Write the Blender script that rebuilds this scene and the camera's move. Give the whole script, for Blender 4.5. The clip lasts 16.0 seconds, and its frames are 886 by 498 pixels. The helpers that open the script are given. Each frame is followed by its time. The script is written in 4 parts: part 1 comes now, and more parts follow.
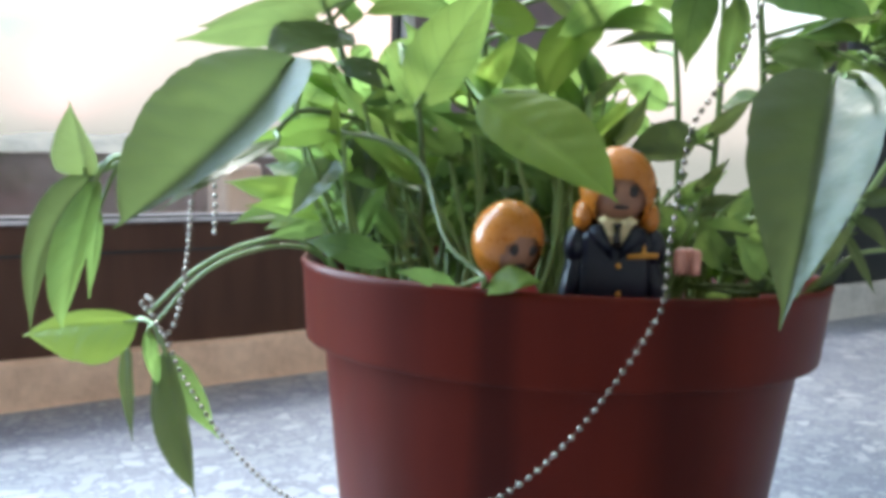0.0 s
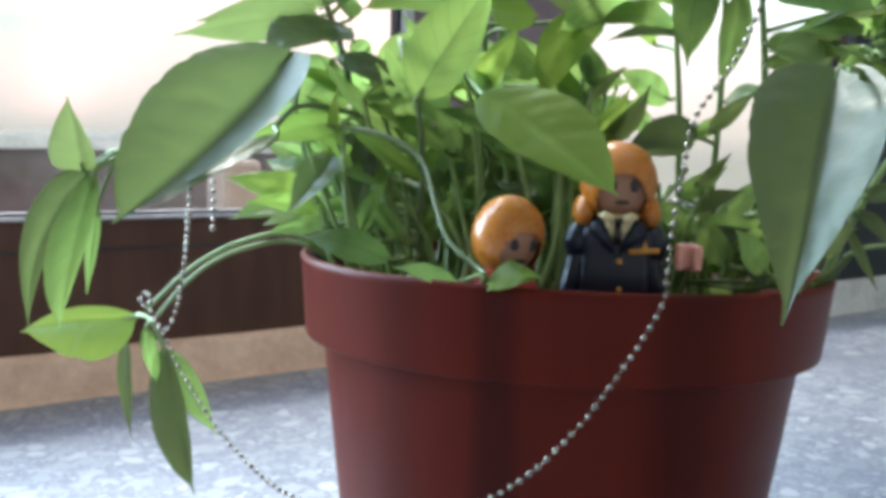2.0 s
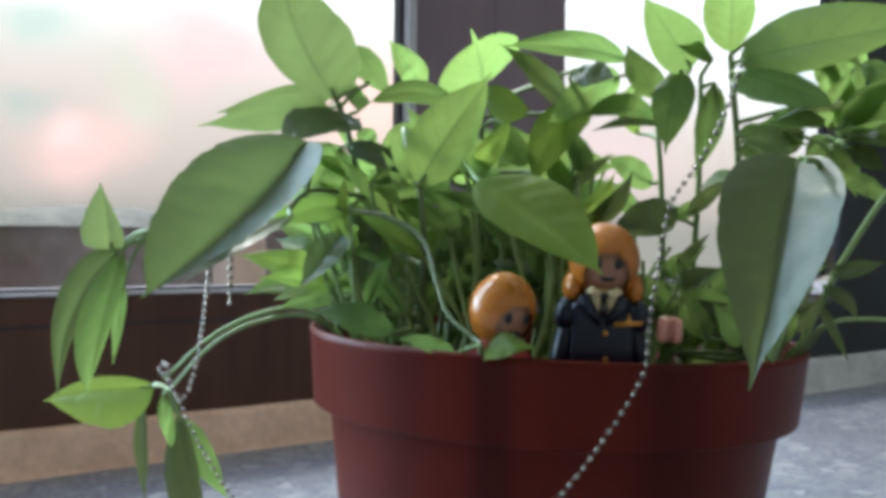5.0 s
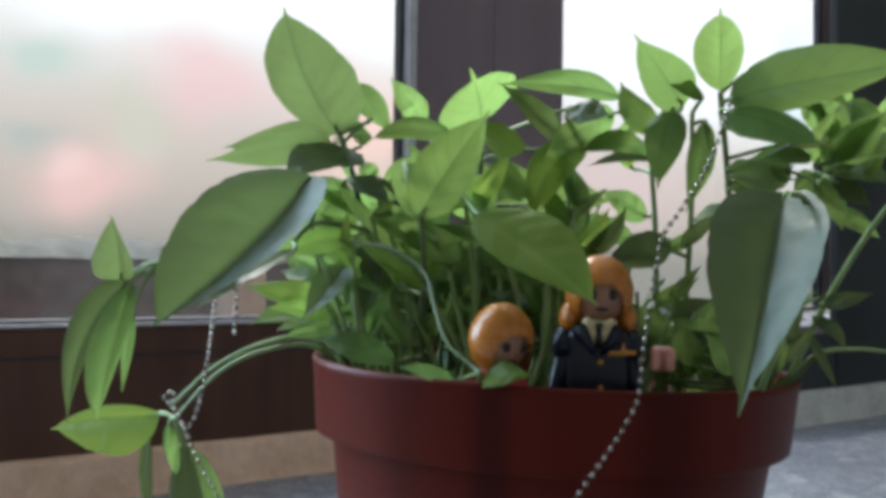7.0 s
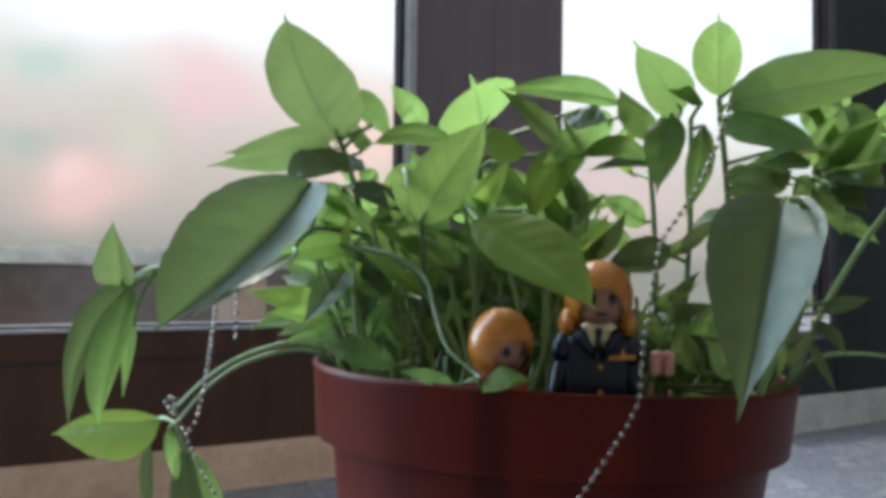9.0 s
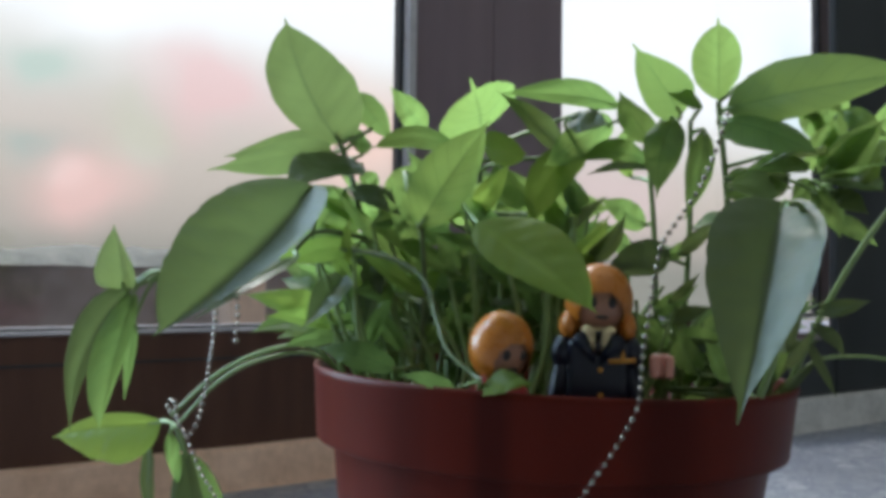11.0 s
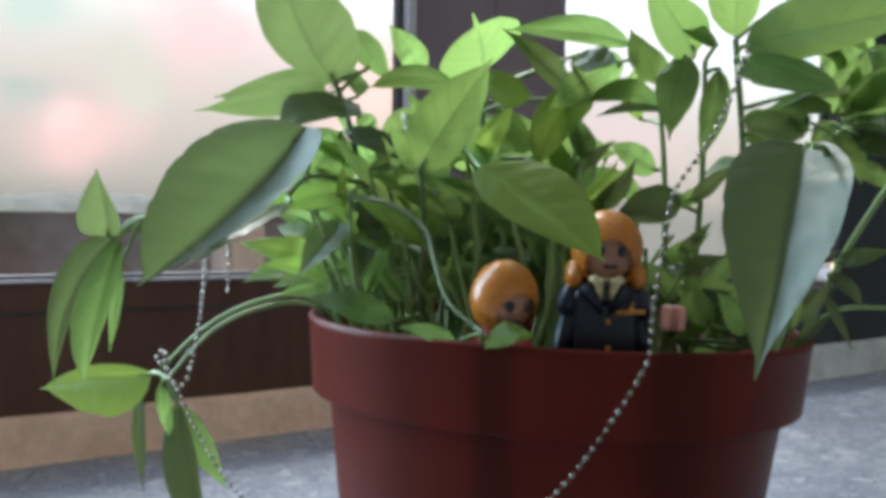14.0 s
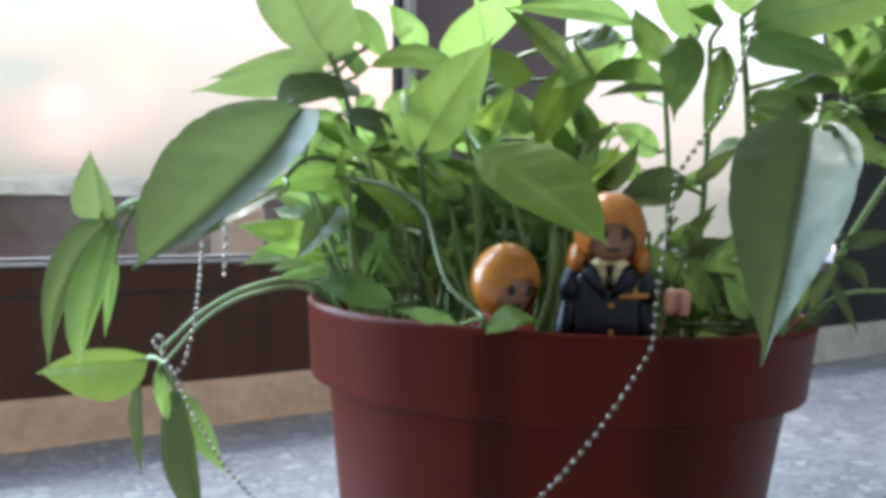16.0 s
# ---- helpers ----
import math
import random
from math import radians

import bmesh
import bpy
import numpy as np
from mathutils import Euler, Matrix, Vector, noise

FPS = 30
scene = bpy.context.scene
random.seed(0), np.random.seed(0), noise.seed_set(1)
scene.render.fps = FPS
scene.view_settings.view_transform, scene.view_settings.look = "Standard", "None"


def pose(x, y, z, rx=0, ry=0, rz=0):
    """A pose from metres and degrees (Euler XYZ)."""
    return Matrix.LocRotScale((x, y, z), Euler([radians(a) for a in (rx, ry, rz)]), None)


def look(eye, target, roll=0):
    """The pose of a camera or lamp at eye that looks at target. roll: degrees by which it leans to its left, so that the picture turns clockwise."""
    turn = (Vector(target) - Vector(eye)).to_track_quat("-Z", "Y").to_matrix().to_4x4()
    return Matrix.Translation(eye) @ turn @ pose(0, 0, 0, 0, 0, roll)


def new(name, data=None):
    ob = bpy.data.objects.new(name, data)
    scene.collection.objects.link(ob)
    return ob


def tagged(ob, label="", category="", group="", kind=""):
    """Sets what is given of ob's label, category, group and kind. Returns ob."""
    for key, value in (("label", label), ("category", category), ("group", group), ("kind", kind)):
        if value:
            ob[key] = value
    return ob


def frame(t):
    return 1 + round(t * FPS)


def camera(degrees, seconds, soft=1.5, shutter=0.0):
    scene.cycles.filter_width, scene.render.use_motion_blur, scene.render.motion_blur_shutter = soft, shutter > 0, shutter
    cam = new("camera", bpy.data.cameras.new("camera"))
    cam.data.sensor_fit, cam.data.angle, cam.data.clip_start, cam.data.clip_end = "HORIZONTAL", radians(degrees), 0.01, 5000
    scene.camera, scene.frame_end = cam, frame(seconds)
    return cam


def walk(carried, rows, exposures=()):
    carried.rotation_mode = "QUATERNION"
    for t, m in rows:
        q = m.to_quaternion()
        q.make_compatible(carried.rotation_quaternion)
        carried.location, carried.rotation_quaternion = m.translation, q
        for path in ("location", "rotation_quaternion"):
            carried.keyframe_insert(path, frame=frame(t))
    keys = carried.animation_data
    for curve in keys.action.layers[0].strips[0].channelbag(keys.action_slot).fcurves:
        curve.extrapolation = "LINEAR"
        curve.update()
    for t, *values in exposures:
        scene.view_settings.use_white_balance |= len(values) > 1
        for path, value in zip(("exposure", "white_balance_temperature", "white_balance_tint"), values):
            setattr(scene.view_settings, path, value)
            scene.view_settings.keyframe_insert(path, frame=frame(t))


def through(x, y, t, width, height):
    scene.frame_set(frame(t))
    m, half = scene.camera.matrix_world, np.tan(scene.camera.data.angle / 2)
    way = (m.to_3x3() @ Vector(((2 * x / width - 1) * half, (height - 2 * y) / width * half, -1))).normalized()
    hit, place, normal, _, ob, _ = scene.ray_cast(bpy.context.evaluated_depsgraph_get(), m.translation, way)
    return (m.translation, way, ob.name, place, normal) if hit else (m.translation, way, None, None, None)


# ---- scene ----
# ---- camera ----
cam = camera(50.4, 16.0, soft=4.5)
PATH = [
    (0, 0.00000, 0.00000, 0.20000, -4.840, 0.750, 0.000),
    (0.5, -0.00003, -0.00017, 0.19969, -4.752, 0.767, -0.011),
    (1, -0.00008, 0.00222, 0.19927, -5.198, 0.740, -0.025),
    (1.5, -0.00025, 0.00133, 0.19937, -5.037, 0.780, -0.072),
    (2, -0.00004, 0.00153, 0.19956, -5.053, 0.725, -0.030),
    (2.5, -0.00015, 0.00202, 0.19939, -5.086, 0.778, -0.045),
    (3, 0.00029, -0.01041, 0.19975, -2.702, 0.739, 0.076),
    (3.5, 0.00006, -0.01127, 0.20024, -2.706, 0.674, 0.043),
    (4, 0.00031, -0.01755, 0.20061, -1.424, 0.594, 0.101),
    (4.2, 0.0003, -0.0232, 0.2008, -0.31, 0.7, 0.09),
    (6.3, 0.0003, -0.0202, 0.2004, -0.76, 0.75, 0.08),
    (6.5, 0.00032, -0.02755, 0.19999, 0.857, 0.792, 0.083),
    (7, -0.00008, -0.03206, 0.20043, 1.518, 0.795, 0.038),
    (7.5, -0.00022, -0.02647, 0.20056, 0.467, 0.818, 0.009),
    (8, 0.00013, -0.03003, 0.20033, 1.221, 0.736, 0.069),
    (8.5, 0.00013, -0.02499, 0.20015, 0.337, 0.791, 0.070),
    (9, -0.00008, -0.03305, 0.20030, 1.850, 0.748, 0.037),
    (9.2, -0.0001, -0.0325, 0.2004, 1.72, 0.75, 0.03),
    (11.3, -0.0004, -0.034, 0.2011, 1.94, 0.69, 0),
    (11.5, -0.00041, -0.03250, 0.20121, 1.544, 0.670, -0.007),
    (12, -0.00034, -0.02832, 0.20138, 0.623, 0.767, 0.011),
    (12.5, -0.00017, -0.02253, 0.20135, -0.536, 0.803, 0.037),
    (13, 0.00003, -0.02385, 0.20093, -0.088, 0.736, 0.069),
    (13.5, 0.00008, -0.02067, 0.20089, -0.618, 0.702, 0.073),
    (14, -0.00025, -0.01846, 0.20096, -1.276, 0.806, 0.013),
    (14.5, 0.00026, -0.01362, 0.20066, -2.059, 0.741, 0.108),
    (15, -0.00005, -0.01080, 0.20066, -2.853, 0.804, 0.046),
    (15.5, 0.00007, -0.00932, 0.20055, -3.066, 0.808, 0.063),
    (16, -0.00017, -0.01350, 0.20088, -2.320, 0.764, 0.030),
]
EXPOSURES = [(0.0, 2.40), (2.5, 2.38), (3.0, 2.25), (4.0, 2.10), (4.2, 1.98), (6.3, 1.78), (7.0, 1.54), (8.5, 1.56), (9.2, 1.54), (11.3, 1.46), (12.5, 1.53), (13.0, 1.55), (14.0, 1.80), (15.0, 2.13), (15.5, 2.22), (16.0, 2.14)]
walk(cam, [(t, pose(x, y, z, 90 + pitch, 0, yaw) @ pose(0, 0, 0, 0, 0, roll)) for t, x, y, z, pitch, roll, yaw in PATH],
     exposures=[(t, stops, 6100, 8) for t, stops in EXPOSURES])

# ---- light ----
world = bpy.data.worlds.new("world")
scene.world = world
world.use_nodes = True
sky = world.node_tree.nodes.new("ShaderNodeTexSky")
sky.sky_type, sky.sun_disc = "NISHITA", False
sky.sun_elevation, sky.sun_rotation = radians(50), radians(-20)
world.node_tree.links.new(sky.outputs[0], world.node_tree.nodes["Background"].inputs[0])
world.node_tree.nodes["Background"].inputs[1].default_value = 0.15
sun = new("sun", bpy.data.lights.new("sun", "SUN"))
sun.data.energy, sun.data.angle, sun.data.color = 0.6, radians(12), (1, 0.96, 0.9)
sun.matrix_world = look((-1.0, 3.0, 3.6), (0, 0, 0))

# The wall with the window stands at a slant; u runs along it, v outwards, z up.
WALL = Matrix(((0.8, -0.6, 0, -0.104), (0.6, 0.8, 0, 0.946), (0, 0, 1, 0), (0, 0, 0, 1)))


def daylight(name, u, v, z, wide, high, watts, turn, colour):
    lamp = new(name, bpy.data.lights.new(name, "AREA"))
    lamp.data.shape, lamp.data.size, lamp.data.size_y = "RECTANGLE", wide, high
    lamp.data.energy, lamp.data.color = watts, colour
    lamp.matrix_world = WALL @ pose(u, v, z, *turn)
    return lamp


# the sky's light through the upper and the further part of the window
daylight("daylight_window", 0.26, 0.03, 1.22, 1.0, 0.66, 12.5, (115, 0, 180), (0.86, 0.95, 1.0))
daylight("daylight_window_side", -0.68, 0.03, 0.86, 0.46, 1.4, 10.5, (98, 0, 180), (0.62, 0.84, 1.0))


# ---- materials ----
def material(name, base=(0.5, 0.5, 0.5), rough=0.5, metal=0.0, spec=0.5):
    m = bpy.data.materials.new(name)
    m.use_nodes = True
    b = m.node_tree.nodes["Principled BSDF"]
    b.inputs["Base Color"].default_value = (*base, 1)
    b.inputs["Roughness"].default_value = rough
    b.inputs["Metallic"].default_value = metal
    b.inputs["Specular IOR Level"].default_value = spec
    return m, m.node_tree, b


def node(tree, kind, **values):
    n = tree.nodes.new(kind)
    for key, value in values.items():
        n.inputs[key.replace("_", " ")].default_value = value
    return n


def ramp(tree, source, *stops):
    r = tree.nodes.new("ShaderNodeValToRGB")
    while len(r.color_ramp.elements) < len(stops):
        r.color_ramp.elements.new(0.5)
    for e, (at, colour) in zip(r.color_ramp.elements, stops):
        e.position, e.color = at, (*colour, 1) if len(colour) == 3 else colour
    tree.links.new(source, r.inputs[0])
    return r.outputs[0]


def coords(tree, scale=(1, 1, 1)):
    c, m = tree.nodes.new("ShaderNodeTexCoord"), tree.nodes.new("ShaderNodeMapping")
    m.inputs["Scale"].default_value = scale
    tree.links.new(c.outputs["Object"], m.inputs[0])
    return m.outputs[0]


def bump(tree, b, source, strength, distance):
    n = tree.nodes.new("ShaderNodeBump")
    n.inputs["Strength"].default_value, n.inputs["Distance"].default_value = strength, distance
    tree.links.new(source, n.inputs["Height"])
    tree.links.new(n.outputs[0], b.inputs["Normal"])


def blend(tree, factor, a, b, mode="MIX"):
    n = tree.nodes.new("ShaderNodeMix")
    n.data_type, n.blend_type = "RGBA", mode
    for socket, value in ((0, factor), (6, a), (7, b)):
        if isinstance(value, (float, int)):
            n.inputs[socket].default_value = value
        elif isinstance(value, tuple):
            n.inputs[socket].default_value = (*value, 1)
        else:
            tree.links.new(value, n.inputs[socket])
    return n.outputs[2]


def mottled(name, dark, light, rough, scale, metal=0.0, spec=0.5, grain=(1, 1, 1), height=0.0004, fine=6.0):
    """Two scales of noise in the colour, the finer one also in the relief."""
    m, tree, b = material(name, light, rough, metal, spec)
    at = coords(tree, grain)
    big, small = node(tree, "ShaderNodeTexNoise", Scale=scale, Detail=4.0), node(tree, "ShaderNodeTexNoise", Scale=scale * fine, Detail=5.0)
    for n in (big, small):
        tree.links.new(at, n.inputs["Vector"])
    both = blend(tree, 0.4, big.outputs[0], small.outputs[0])
    tree.links.new(ramp(tree, both, (0.33, dark), (0.67, light)), b.inputs["Base Color"])
    r = node(tree, "ShaderNodeMapRange", To_Min=max(rough - 0.08, 0), To_Max=min(rough + 0.1, 1))
    tree.links.new(small.outputs[0], r.inputs[0])
    tree.links.new(r.outputs[0], b.inputs["Roughness"])
    bump(tree, b, small.outputs[0], 0.4, height)
    return m


def terrazzo():
    m, tree, b = material("terrazzo", rough=0.22)
    at = coords(tree)
    warp = node(tree, "ShaderNodeTexNoise", Scale=60.0, Detail=2.0)
    tree.links.new(at, warp.inputs["Vector"])
    moved = blend(tree, 0.012, at, warp.outputs["Color"], "ADD")
    chips = []
    for scale, keep, edge in ((64.0, 0.45, 0.10), (140.0, 0.45, 0.12), (320.0, 0.4, 0.15)):
        cell, rim = tree.nodes.new("ShaderNodeTexVoronoi"), tree.nodes.new("ShaderNodeTexVoronoi")
        rim.feature = "DISTANCE_TO_EDGE"
        for v in (cell, rim):
            v.inputs["Scale"].default_value = scale
            tree.links.new(moved, v.inputs["Vector"])
        part_of = tree.nodes.new("ShaderNodeSeparateColor")
        tree.links.new(cell.outputs["Color"], part_of.inputs[0])
        chosen = ramp(tree, part_of.outputs[0], (keep, (0, 0, 0)), (keep + 0.02, (1, 1, 1)))
        inside = ramp(tree, rim.outputs["Distance"], (edge, (0, 0, 0)), (edge + 0.03, (1, 1, 1)))
        chips.append((blend(tree, 1.0, chosen, inside, "MULTIPLY"), part_of.outputs[1]))
    ground = node(tree, "ShaderNodeTexNoise", Scale=25.0, Detail=6.0)
    tree.links.new(at, ground.inputs["Vector"])
    colour = ramp(tree, ground.outputs[0], (0.3, (0.140, 0.150, 0.182)), (0.7, (0.198, 0.210, 0.245)))
    for mask, tone in reversed(chips):
        shade = ramp(tree, tone, (0.0, (0.21, 0.222, 0.240)), (0.6, (0.29, 0.30, 0.315)), (1.0, (0.40, 0.405, 0.41)))
        colour = blend(tree, mask, colour, shade)
    tree.links.new(colour, b.inputs["Base Color"])
    worn = node(tree, "ShaderNodeTexNoise", Scale=9.0, Detail=5.0)
    tree.links.new(at, worn.inputs["Vector"])
    tree.links.new(ramp(tree, worn.outputs[0], (0.3, (0.32, 0.32, 0.32)), (0.75, (0.5, 0.5, 0.5))), b.inputs["Roughness"])
    bump(tree, b, worn.outputs[0], 0.15, 0.001)
    return m


def foliage(name, dark, light, glow, through, gloss=0.22, rough=0.42):
    """Leaf: glossy skin over a blade that lets light through, with a midrib and side veins."""
    m, tree, b = material(name, light, 0.42, 0.0, gloss)
    uv = tree.nodes.new("ShaderNodeUVMap")
    uv.uv_map = "blade"
    split = tree.nodes.new("ShaderNodeSeparateXYZ")
    tree.links.new(uv.outputs[0], split.inputs[0])

    def calc(kind, a, c=None):
        n = tree.nodes.new("ShaderNodeMath")
        n.operation = kind
        for k, v in enumerate((a, c)):
            if v is None:
                continue
            if isinstance(v, (int, float)):
                n.inputs[k].default_value = v
            else:
                tree.links.new(v, n.inputs[k])
        return n.outputs[0]

    side = calc("ABSOLUTE", calc("SUBTRACT", split.outputs[1], 0.5))
    run = calc("FRACT", calc("MULTIPLY", calc("SUBTRACT", split.outputs[0], calc("MULTIPLY", side, 0.42)), 7.0))
    vein = calc("LESS_THAN", calc("ABSOLUTE", calc("SUBTRACT", run, 0.5)), 0.045)
    rib = calc("LESS_THAN", side, 0.018)
    lines = calc("MAXIMUM", calc("MULTIPLY", vein, 0.45), rib)
    at = coords(tree)
    patch, fine = node(tree, "ShaderNodeTexNoise", Scale=45.0, Detail=3.0), node(tree, "ShaderNodeTexNoise", Scale=420.0, Detail=4.0)
    for n in (patch, fine):
        tree.links.new(at, n.inputs["Vector"])
    info = tree.nodes.new("ShaderNodeObjectInfo")
    tone = blend(tree, 0.5, patch.outputs[0], info.outputs["Random"])
    colour = ramp(tree, tone, (0.3, dark), (0.75, light))
    colour = blend(tree, calc("MULTIPLY", lines, 0.55), colour, tuple(min(1.0, v * 1.7) for v in light))
    tree.links.new(colour, b.inputs["Base Color"])
    tree.links.new(ramp(tree, fine.outputs[0], (0.3, (rough - 0.06,) * 3), (0.7, (rough + 0.08,) * 3)), b.inputs["Roughness"])
    puff = calc("ADD", calc("MULTIPLY", calc("ABSOLUTE", calc("SUBTRACT", run, 0.5)), 0.22), calc("MULTIPLY", fine.outputs[0], 0.35))
    bump(tree, b, calc("ADD", puff, calc("MULTIPLY", patch.outputs[0], 0.6)), 0.42, 0.0016)
    pale = node(tree, "ShaderNodeBsdfTranslucent")
    tree.links.new(blend(tree, calc("MULTIPLY", lines, 0.5), ramp(tree, tone, (0.3, tuple(v * 0.75 for v in glow)), (0.75, glow)), dark), pale.inputs[0])
    mix = tree.nodes.new("ShaderNodeMixShader")
    mix.inputs[0].default_value = through
    tree.links.new(b.outputs[0], mix.inputs[1])
    tree.links.new(pale.outputs[0], mix.inputs[2])
    tree.links.new(mix.outputs[0], tree.nodes["Material Output"].inputs[0])
    return m


def banded_plastic():
    """Smooth terracotta-coloured plastic with darker upright bands."""
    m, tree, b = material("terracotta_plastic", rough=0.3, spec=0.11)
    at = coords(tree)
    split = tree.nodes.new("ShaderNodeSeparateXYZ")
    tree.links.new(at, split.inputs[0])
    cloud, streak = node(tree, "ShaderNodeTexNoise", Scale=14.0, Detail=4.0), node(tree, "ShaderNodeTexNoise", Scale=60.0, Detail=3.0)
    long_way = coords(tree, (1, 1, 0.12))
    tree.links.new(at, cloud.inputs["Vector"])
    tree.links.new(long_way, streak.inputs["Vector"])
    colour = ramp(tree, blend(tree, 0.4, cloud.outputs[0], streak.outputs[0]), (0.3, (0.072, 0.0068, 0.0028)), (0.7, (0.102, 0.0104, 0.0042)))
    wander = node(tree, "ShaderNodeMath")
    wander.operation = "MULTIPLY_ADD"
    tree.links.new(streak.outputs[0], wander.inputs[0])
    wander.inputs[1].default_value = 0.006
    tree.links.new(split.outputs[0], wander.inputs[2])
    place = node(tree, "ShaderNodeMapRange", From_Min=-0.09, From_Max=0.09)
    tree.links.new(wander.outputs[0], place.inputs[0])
    unchanged, dull = (1.0, 1.0, 1.0), (0.58, 0.56, 0.58)
    # factors across x: three soft-edged darker bands run up the pot
    bands = ramp(tree, place.outputs[0], (0.17, unchanged), (0.22, (0.74, 0.72, 0.74)), (0.27, unchanged), (0.335, unchanged), (0.36, dull), (0.395, dull), (0.42, unchanged), (0.60, unchanged), (0.66, dull), (0.71, (0.64, 0.62, 0.64)), (0.77, unchanged))
    tree.links.new(blend(tree, 1.0, colour, bands, "MULTIPLY"), b.inputs["Base Color"])
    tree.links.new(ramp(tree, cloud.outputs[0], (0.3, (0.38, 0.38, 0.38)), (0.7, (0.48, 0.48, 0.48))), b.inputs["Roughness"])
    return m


def glass():
    m = bpy.data.materials.new("window_glass")
    m.use_nodes = True
    tree = m.node_tree
    clear, shine, mix = tree.nodes.new("ShaderNodeBsdfTransparent"), tree.nodes.new("ShaderNodeBsdfGlossy"), tree.nodes.new("ShaderNodeMixShader")
    shine.inputs["Roughness"].default_value = 0.05
    mix.inputs[0].default_value = 0.05
    for a, b in ((clear.outputs[0], mix.inputs[1]), (shine.outputs[0], mix.inputs[2]), (mix.outputs[0], tree.nodes["Material Output"].inputs[0])):
        tree.links.new(a, b)
    return m


def distance():
    """The garden far behind the panes: soft patches of blossom, foliage and pale sky."""
    m = bpy.data.materials.new("far_garden")
    m.use_nodes = True
    tree = m.node_tree
    tree.nodes.remove(tree.nodes["Principled BSDF"])
    at = coords(tree)
    split = tree.nodes.new("ShaderNodeSeparateXYZ")
    tree.links.new(at, split.inputs[0])
    height = node(tree, "ShaderNodeMapRange", From_Min=0.2, From_Max=1.2)
    tree.links.new(split.outputs[2], height.inputs[0])
    base = ramp(tree, height.outputs[0], (0.05, (0.30, 0.29, 0.25)), (0.13, (0.44, 0.39, 0.34)), (0.28, (0.58, 0.50, 0.43)), (0.46, (0.64, 0.57, 0.51)), (0.62, (0.86, 0.84, 0.80)), (0.72, (1.0, 1.0, 1.0)))
    base.node.color_ramp.interpolation = "B_SPLINE"
    soft = node(tree, "ShaderNodeTexNoise", Scale=3.5, Detail=2.0)
    tree.links.new(at, soft.inputs["Vector"])
    wander = blend(tree, 0.22, at, soft.outputs["Color"], "ADD")
    for u, z, wide, high, colour, most in (
            (0.23, 0.88, 0.30, 0.15, (1.0, 1.0, 1.0), 0.9), (0.08, 0.72, 0.20, 0.12, (0.50, 0.62, 0.54), 0.75), (0.52, 0.72, 0.30, 0.22, (0.86, 0.54, 0.53), 0.65),
            (0.07, 0.53, 0.16, 0.07, (0.40, 0.47, 0.42), 0.8), (0.30, 0.58, 0.12, 0.20, (0.62, 0.62, 0.52), 0.6), (0.15, 0.47, 0.10, 0.05, (0.86, 0.76, 0.70), 0.6), (0.18, 0.43, 0.26, 0.18, (0.88, 0.55, 0.50), 0.7), (1.00, 0.62, 0.40, 0.34, (0.96, 0.66, 0.56), 0.75),
            (0.30, 0.60, 0.20, 0.12, (0.60, 0.56, 0.44), 0.5), (2.15, 0.52, 0.60, 0.28, (0.72, 0.56, 0.54), 0.7), (3.30, 1.0, 0.35, 0.6, (0.68, 0.84, 0.86), 0.6)):
        move = tree.nodes.new("ShaderNodeMapping")
        move.vector_type = "TEXTURE"
        move.inputs["Location"].default_value = (u + 0.11, 1.6 + 0.11, z + 0.11)
        move.inputs["Scale"].default_value = (wide, 1.0, high)
        tree.links.new(wander, move.inputs[0])
        ball = tree.nodes.new("ShaderNodeTexGradient")
        ball.gradient_type = "QUADRATIC_SPHERE"
        tree.links.new(move.outputs[0], ball.inputs[0])
        mask = ramp(tree, ball.outputs[1], (0.0, (0, 0, 0)), (0.55, (most, most, most)))
        base = blend(tree, mask, base, colour)
    e = tree.nodes.new("ShaderNodeEmission")
    e.inputs[1].default_value = 0.415
    tree.links.new(base, e.inputs[0])
    tree.links.new(e.outputs[0], tree.nodes["Material Output"].inputs[0])
    return m


TERRAZZO = terrazzo()
PLASTER = mottled("room_plaster", (0.52, 0.48, 0.44), (0.62, 0.58, 0.53), 0.8, 3.0)
KERB = mottled("worn_cement_render", (0.66, 0.42, 0.29), (0.92, 0.63, 0.45), 0.75, 22.0, height=0.005)
CEMENT = mottled("pale_cement_render", (0.46, 0.45, 0.43), (0.68, 0.66, 0.63), 0.75, 22.0, height=0.004)
BROWN = mottled("dark_brown_lacquer", (0.072, 0.032, 0.021), (0.118, 0.057, 0.037), 0.5, 9.0, spec=0.2, grain=(1, 1, 0.15))
# the rails' brown made lighter: window glare is put into the mullion's colour
GLARE_BROWN = mottled("brown_lacquer_with_glare", (0.175, 0.128, 0.138), (0.225, 0.168, 0.18), 0.45, 7.0, spec=0.35, grain=(1, 1, 0.1))
DARKWALL = mottled("dark_stained_panel", (0.018, 0.022, 0.024), (0.04, 0.046, 0.05), 0.6, 6.0, grain=(1, 1, 0.2))
PALE = mottled("pale_grey_coated_metal", (0.42, 0.40, 0.40), (0.60, 0.57, 0.57), 0.4, 20.0)
RUBBER = mottled("black_gasket", (0.012, 0.012, 0.014), (0.03, 0.03, 0.032), 0.6, 30.0)
REDWOOD = mottled("reddish_wood_trim", (0.30, 0.215, 0.20), (0.44, 0.335, 0.32), 0.32, 12.0, spec=0.6, grain=(1, 1, 0.1))
LEDGE = mottled("wet_outer_ledge", (0.20, 0.15, 0.14), (0.37, 0.295, 0.28), 0.4, 8.0)
